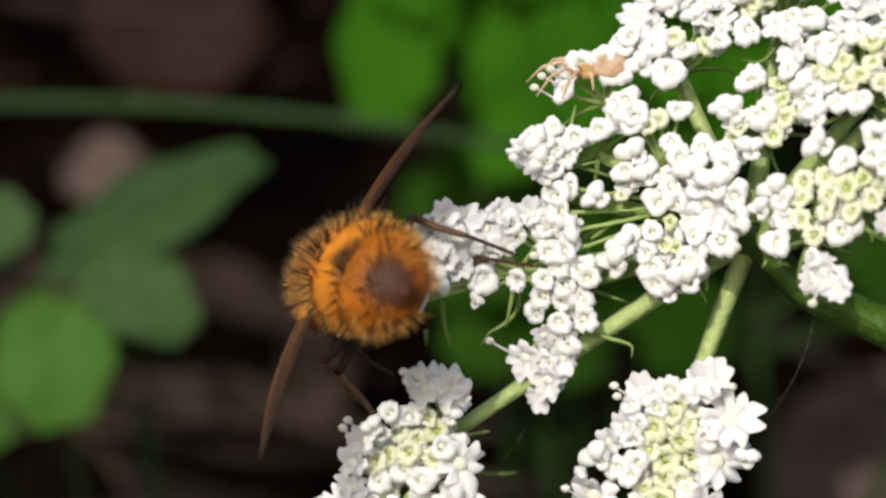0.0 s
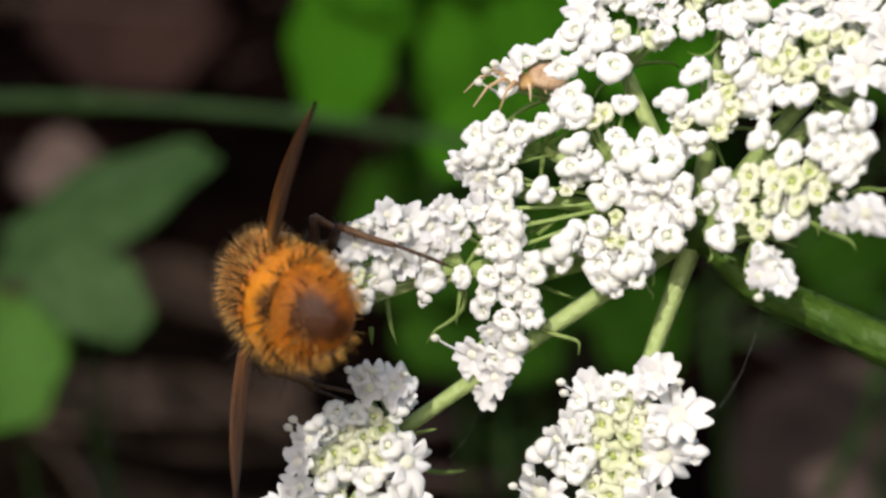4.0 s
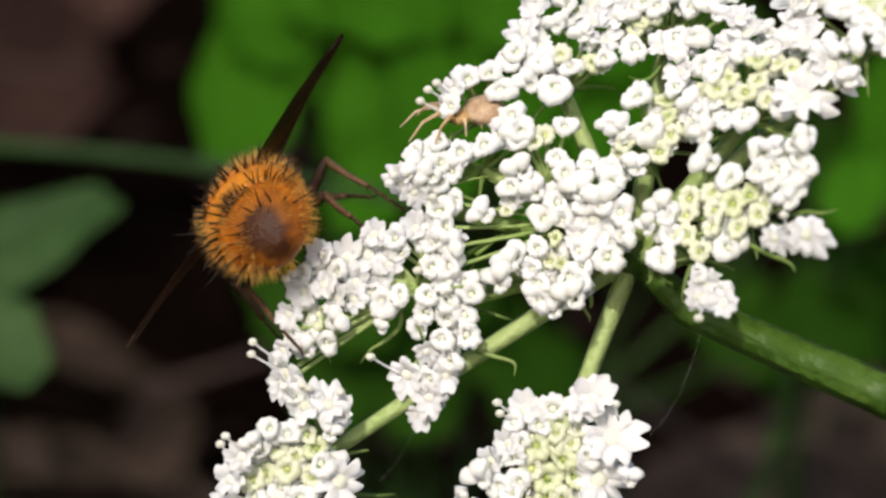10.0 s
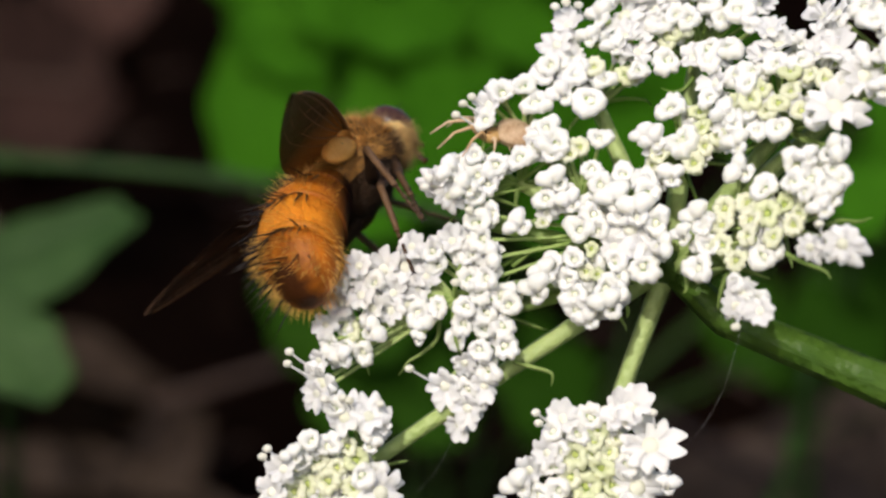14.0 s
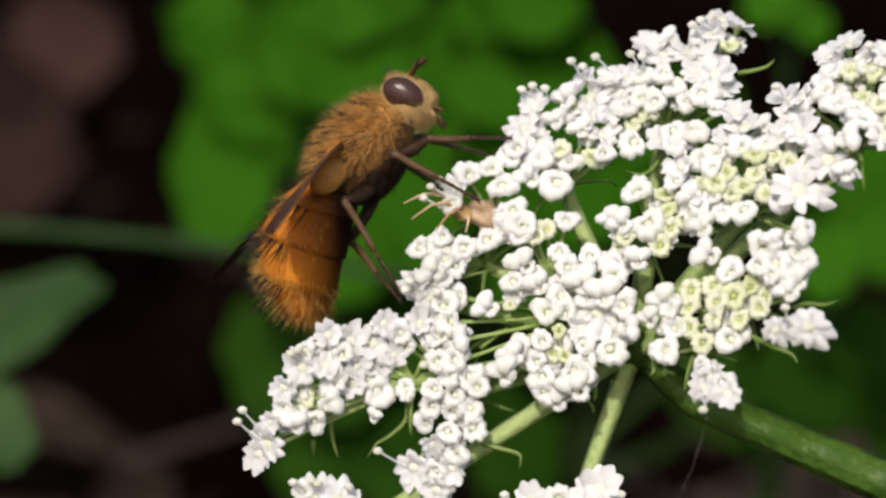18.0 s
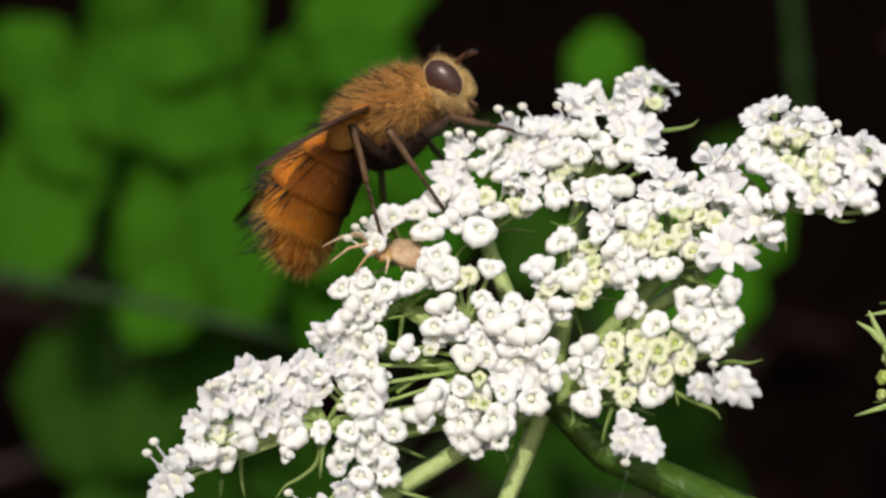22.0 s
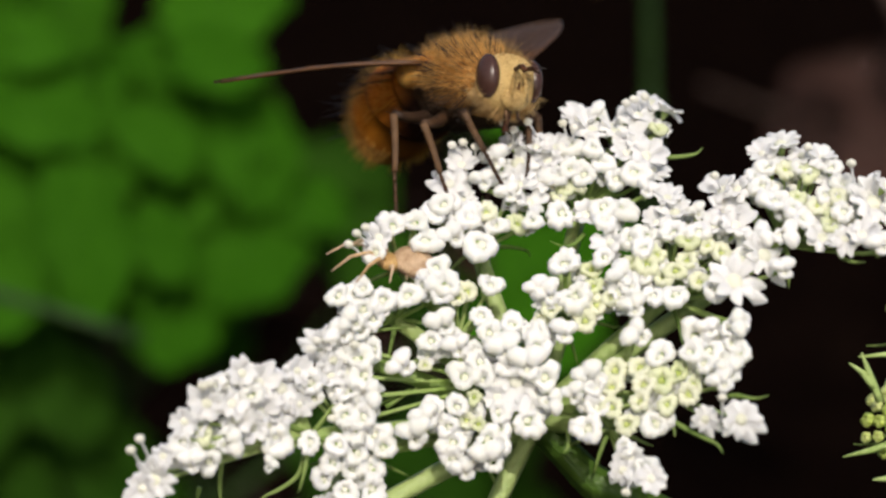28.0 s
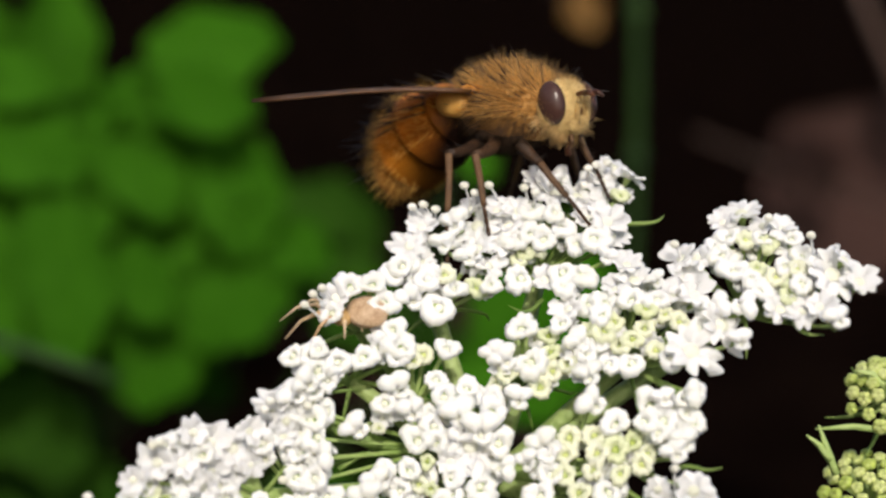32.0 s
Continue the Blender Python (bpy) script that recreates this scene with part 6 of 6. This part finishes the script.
leaning_twig((0.1994, 0.3627, -0.0072), (0.1834, 0.3724, 0.0188), 0.0022)
for k, p in enumerate(((-0.1185, 0.3080, -0.1650), (-0.1088, 0.2910, -0.1650), (-0.0922, 0.3148, -0.1650), (-0.0813, 0.2793, -0.1650), (-0.1180, 0.3448, -0.1650), (-0.1268, 0.3450, -0.1650), (0.0780, 0.3235, -0.1650))):
    dry_leaf(p, 0.052, pose(0, 0, 0, 30, rng.uniform(-10, 10), rng.uniform(0, 360)), 720 + k, BROWN_LITTER)


def silk_thread(a, b, bend):
    st = thing("silk_thread", "fine spider silk thread hanging from the flower", "spider silk")
    v, f = tube(curve_points(a, b, bend, 8), 0.004 * MM, 4)
    part("strand", mesh_of("strand", v, f, [SILK]), st)


silk_thread((0.00810, -0.00569, -0.00391), (0.00553, -0.00672, -0.00988), (0.0003, 0, -0.0006))
silk_thread((-0.00652, 0.00242, -0.01231), (-0.00891, 0.00204, -0.01679), (0.0002, 0, -0.0004))

# ---- what moves ----
FLY_ROWS = [
    (0, -0.01664, -0.00312, -0.00362, -56.5, 23.2, 105.9),
    (1, -0.01689, -0.00273, -0.00424, -56.4, 20.8, 109.5),
    (2, -0.01626, -0.00145, -0.00249, -51.6, 4.9, 100.4),
    (3, -0.01763, -0.00186, -0.00490, -67.8, 18.6, 107.6),
    (6, -0.01688, -0.00245, -0.00366, -70.0, -10.6, 106.7),
    (7, -0.01727, -0.00070, -0.00092, -53.5, -13.9, 93.7),
    (8, -0.01503, 0.00524, -0.00011, -55.9, -6.6, 67.0),
    (9, -0.01421, 0.00597, -0.00031, -57.2, -5.6, 67.7),
    (10, -0.01608, 0.00647, -0.00199, -55.0, 15.8, 87.8),
    (11, -0.01575, 0.00580, -0.00198, -51.4, 18.4, 91.1),
    (13, -0.01584, 0.00463, -0.00293, -60.7, 20.0, 86.6),
    (14, -0.01394, 0.00614, 0.00015, -61.9, -14.7, 55.3),
    (17, -0.01262, 0.00690, 0.00376, -10.5, -48.8, -7.9),
    (19, -0.01084, 0.00790, 0.00610, -28.5, -43.6, 24.5),
    (20, -0.01067, 0.00799, 0.00576, -42.1, -37.6, 31.2),
    (22, -0.00620, 0.00980, 0.00956, -8.7, -34.5, -11.7),
    (23, -0.00654, 0.00981, 0.00803, -7.5, -42.8, -10.2),
    (24, -0.00432, 0.01163, 0.01092, 3.1, -29.0, -25.6),
    (27, -0.00161, 0.01320, 0.01215, 5.4, -14.9, -70.8),
    (28, -0.00074, 0.01280, 0.01304, -2.2, -10.8, -72.6),
    (29, 0.00147, 0.01313, 0.01414, -4.8, -3.9, -65.4),
    (30, -0.00029, 0.01276, 0.01431, 1.4, -3.5, -73.6),
    (31, 0.00142, 0.01348, 0.01634, 6.1, -17.6, -54.1),
    (32, 0.00298, 0.01313, 0.01586, 2.7, -11.9, -55.8),
]
SPIDER_ROWS = [
    (0, -0.00368, 0.00501, 0.00584, -12.2, 5.9, -160.2),
    (3.5, -0.00390, 0.00476, 0.00506, -12.1, 5.5, -161.3),
    (6, -0.00452, 0.00505, 0.00482, -11.4, 7.4, -161.6),
    (9, -0.00426, 0.00470, 0.00442, -12.4, 7.8, -163.4),
    (13, -0.00459, 0.00465, 0.00377, -13.7, 5.5, -159.9),
    (14.5, -0.00457, 0.00468, 0.00388, -14.2, -10.3, -164.8),
    (16.5, -0.00431, 0.00459, 0.00408, -15.3, -17.6, -160.3),
    (19, -0.00438, 0.00461, 0.00403, -15.3, -10.9, -159.8),
    (21, -0.00428, 0.00467, 0.00431, -15.0, -9.1, -162.6),
    (23, -0.00447, 0.00468, 0.00404, -16.1, -3.9, -172.2),
    (26.5, -0.00427, 0.00456, 0.00408, -15.8, -4.3, 179.6),
    (28, -0.00393, 0.00446, 0.00436, -15.8, 0.6, -176.7),
    (30, -0.00418, 0.00467, 0.00445, -15.7, 0.1, -170.0),
    (32, -0.00409, 0.00473, 0.00471, -16.8, 14.8, -179.2),
]
# seconds and the turn of the wing in degrees
LEFT_WING_ROWS = [
    (0, -4, 2, 47),
    (1, -4, 2, 47),
    (2, -4, 2, 44),
    (3, 4, 2, 59),
    (6, -4, 2, 32),
    (7, 0, 2, 38),
    (8, 8, 2, 38),
    (9, 12, 2, 47),
    (10, -4, 2, 56),
    (11, 4, 2, 47),
    (13, 0, 2, 41),
    (14, 16, 2, 62),
    (17, 0, 2, 98),
    (19, 8, 2, 65),
    (20, 8, 2, 71),
    (22, -8, 2, 74),
    (23, 4, 2, 50),
    (24, 8, 2, 50),
    (27, 12, 2, 35),
    (28, 20, 2, 41),
    (29, 16, 2, 35),
    (30, 20, 2, 23),
    (31, 4, 2, 38),
    (32, 4, 2, 47),
]
# seconds and the turn of the wing in degrees
RIGHT_WING_ROWS = [
    (0, 4, 2, -47),
    (1, 0, 2, -41),
    (2, 4, 2, -44),
    (3, -4, 2, -47),
    (6, -4, 2, -50),
    (7, -4, 2, -47),
    (8, 4, 2, -47),
    (9, 8, 2, -47),
    (10, 0, 2, -47),
    (11, -4, 2, -44),
    (13, 0, 2, -50),
    (17, 12, 2, -5),
    (19, 4, 2, -35),
    (20, 8, 2, -41),
    (22, 4, 2, -17),
    (23, 0, 2, -38),
    (24, 4, 2, -35),
    (27, 8, 2, -47),
    (28, 12, 7, -38),
    (29, 12, 2, -32),
    (30, 16, 15, -50),
    (31, 4, 2, -44),
    (32, 4, 2, -41),
]
# seconds and how far the abdomen droops, in degrees
DROOP_ROWS = [(0, 12), (1, 11), (2, 12), (3, 7), (6, 5), (7, 8), (8, 12), (9, 14), (10, 16), (11, 9), (13, 8), (14, 25), (17, 24), (19, 23), (20, 25), (22, 31), (23, 28), (24, 31), (27, 27), (28, 25), (29, 26), (30, 25), (31, 35), (32, 31)]
# seconds and the place of each foot, in mm
FEET = {
    "r_front": [(0, -9.96, 0.91, -0.06), (1, -10.41, 0.79, -0.22), (2, -10.06, 0.71, -0.71), (3, -10.6, 0.36, -1.73), (6, -10.9, 0.71, -0.14), (7, -9.35, 1.1, 0.25), (8, -8.59, 1.17, 0.21), (9, -8.83, 1.66, 1.61), (10, -9.49, 1.86, 1.22), (11, -9.45, 1.16, 0.47), (13, -8.82, 0.9, -0.59), (14, -8.76, 1.03, -0.19), (17, -2.44, 4.67, 6.81), (19, -1.58, 6.33, 9.07), (20, -1.39, 6.2, 8.94), (22, 3.07, 7.35, 11.17), (23, 3.23, 7.07, 10.93), (24, 3.82, 7.07, 11.11), (27, 1.9, 6.06, 9.45), (28, 1.59, 5.87, 9.15), (29, 2.41, 6.7, 10.3), (30, 2.94, 5.98, 9.69), (31, 7.3, 6.47, 11.86), (32, 8.58, 5.52, 11.57)],
    "r_mid": [(0, -6.83, 0.15, -3.84), (1, -7.3, 0.19, -3.74), (2, -6.95, 0.19, -3.67), (3, -10.45, 0.12, -3.12), (6, -10.85, 0.05, -3.15), (7, -11.31, -0.15, -4.12), (8, -8.08, 0.78, -1.17), (9, -8.22, 0.73, -1.32), (10, -9.53, 0.79, -2.11), (11, -9.12, 0.44, -2.22), (13, -9.9, 0.69, -0.85), (14, -9.21, 0.32, -2.74), (17, -6.31, 2.51, 3.06), (19, -1.6, 4.82, 7.13), (20, -1.58, 4.62, 6.87), (22, -1.57, 4.75, 7.04), (23, -2.2, 4.55, 6.67), (24, 0.47, 6.07, 9.11), (27, -0.98, 6.27, 7.94), (28, -0.81, 5.71, 7.1), (29, -0.11, 6.38, 7.61), (30, -0.73, 5.9, 8.18), (31, 3.1, 5.85, 9.19), (32, 3.27, 5.96, 9.3)],
    "r_hind": [(6, -9.28, 0.12, -11.1), (7, -9.75, 0.21, -11.54), (17, -8.84, 0.82, -0.85), (19, -7.84, 1.61, 1.21), (20, -7.52, 1.64, 1.23), (22, -5.11, 3.99, 5.65), (23, -4.84, 3.57, 4.94), (24, -4.25, 4.67, 5.54), (27, -4.2, 6.68, 5.82), (28, -3.9, 6.32, 6.21), (29, -3.14, 7.04, 6.97), (30, -3.72, 6.6, 7.87), (31, 0.73, 6.47, 9.22), (32, 0.98, 6.32, 8.2)],
    "l_hind": [(0, -14.19, -1.8, -14.15), (1, -14.38, -1.36, -14.57), (2, -14.7, -0.87, -14.75), (3, -14.59, -0.25, -11.41), (8, -12.15, -0.17, -9.9), (9, -12.15, -0.15, -10.03), (10, -13.22, -0.55, -7.93), (11, -13.09, -0.5, -8.2), (13, -13.79, -0.75, -6.52), (17, -8.53, 0.69, -1.39), (19, -8.6, 1.27, 0.48), (20, -8.76, 1.31, 0.66)],
    "l_front": [(27, 3.03, 6.43, 10.2), (28, 2.98, 6.06, 9.79), (29, 3.95, 6.78, 10.86), (30, 7.49, 6.31, 11.79), (31, 7.62, 8.67, 13.95), (32, 9.59, 6.83, 13.22)],
}
# seconds and how far the flower's outer branch hangs down, in degrees
BRANCH_ROWS = [(0, -12), (3, -10), (6, -7), (7, -4), (8, 16), (10, 17), (13, 17), (14.5, 13), (16.5, 4), (19, 0), (23, -2), (28, -4), (32, -4)]
# seconds and how far the sprig beside it stands off its later place, in mm
SPRIG_ROWS = [(0, 0.4, 0.5, 1.8), (6, 0.0, 0.2, 0.8), (9, 0.0, 0.2, 0.8), (11, -0.2, 0.4, 1.6), (14, -0.2, 0.4, 1.7), (17, 0.6, 0.4, 1.5), (18, 0.5, 0.2, 0.6), (19, 0, 0, 0), (32, 0, 0, 0)]


def step(hip, foot, thigh, shin, side):
    """The poses of a leg and of its lower part, in their parents' spaces, that set the foot down (all in the fly's space)."""
    away = foot - hip
    d = min(max(away.length, abs(thigh - shin) * 1.08), (thigh + shin) * 0.992)
    u = away.normalized()
    out = Vector((0, 0.8 * side, 1.0))
    w = (out - u * out.dot(u)).normalized()
    x = (thigh * thigh - shin * shin + d * d) / (2 * d)
    h = math.sqrt(max(0.0, thigh * thigh - x * x))
    a = (u * x + w * h).normalized()
    b = (u * (d - x) - w * h).normalized()
    y = u.cross(w).normalized()
    m = Matrix((a, y, a.cross(y))).transposed().to_4x4()
    bend = math.degrees(math.acos(max(-1.0, min(1.0, a.dot(b)))))
    down = m.to_3x3().transposed() @ b
    return Matrix.Translation(hip) @ m, pose(thigh, 0, 0, 0, bend if down.z < 0 else -bend, 0)


def motions():
    walk(fly, [(t, pose(x, y, z, rx, ry, rz)) for t, x, y, z, rx, ry, rz in FLY_ROWS])
    walk(spider, [(t, pose(x, y, z, rx, ry, rz)) for t, x, y, z, rx, ry, rz in SPIDER_ROWS])
    walk(fly_abdomen, [(t, pose(0, 0, 0, 0, -a, 0)) for t, a in DROOP_ROWS])
    for w, sd, rows in zip(fly_wings, (1, -1), (LEFT_WING_ROWS, RIGHT_WING_ROWS)):
        walk(w, [(t, pose(1.4 * FM, 2.6 * sd * FM, 1.35 * FM, rx, ry, rz)) for t, rx, ry, rz in rows])
    axis = Vector((0.02, -0.93, 0.36))
    # the branch hangs down and swings back under the fly's weight
    walk(flower_branch, [(t, Matrix.Translation(HINGE) @ Matrix.Rotation(radians(-1.1 * a), 4, "Z") @ Matrix.Rotation(radians(a), 4, axis)) for t, a in BRANCH_ROWS])
    walk(flower_sprig, [(t, Matrix.Translation(SPRIG_HINGE + Vector(q) * MM)) for t, *q in SPRIG_ROWS])
    for name, (ob, lower, hip, rest, thigh, shin) in fly_legs.items():
        feet = {t: Vector((x, y, z)) * MM for t, x, y, z in FEET.get(name, ())}
        upper_rows, lower_rows = [], []
        for t, *q in FLY_ROWS:
            foot = pose(*q).inverted() @ feet[t] if t in feet else rest
            # a foot out of reach stays near its place of rest
            if (foot - rest).length > 8.5 * FM:
                foot = rest.lerp(foot, 8.5 * FM / (foot - rest).length)
            a, b = step(hip, foot, thigh, shin, 1 if name[0] == "l" else -1)
            upper_rows.append((t, a))
            lower_rows.append((t, b))
        walk(ob, upper_rows)
        walk(lower, lower_rows)


motions()
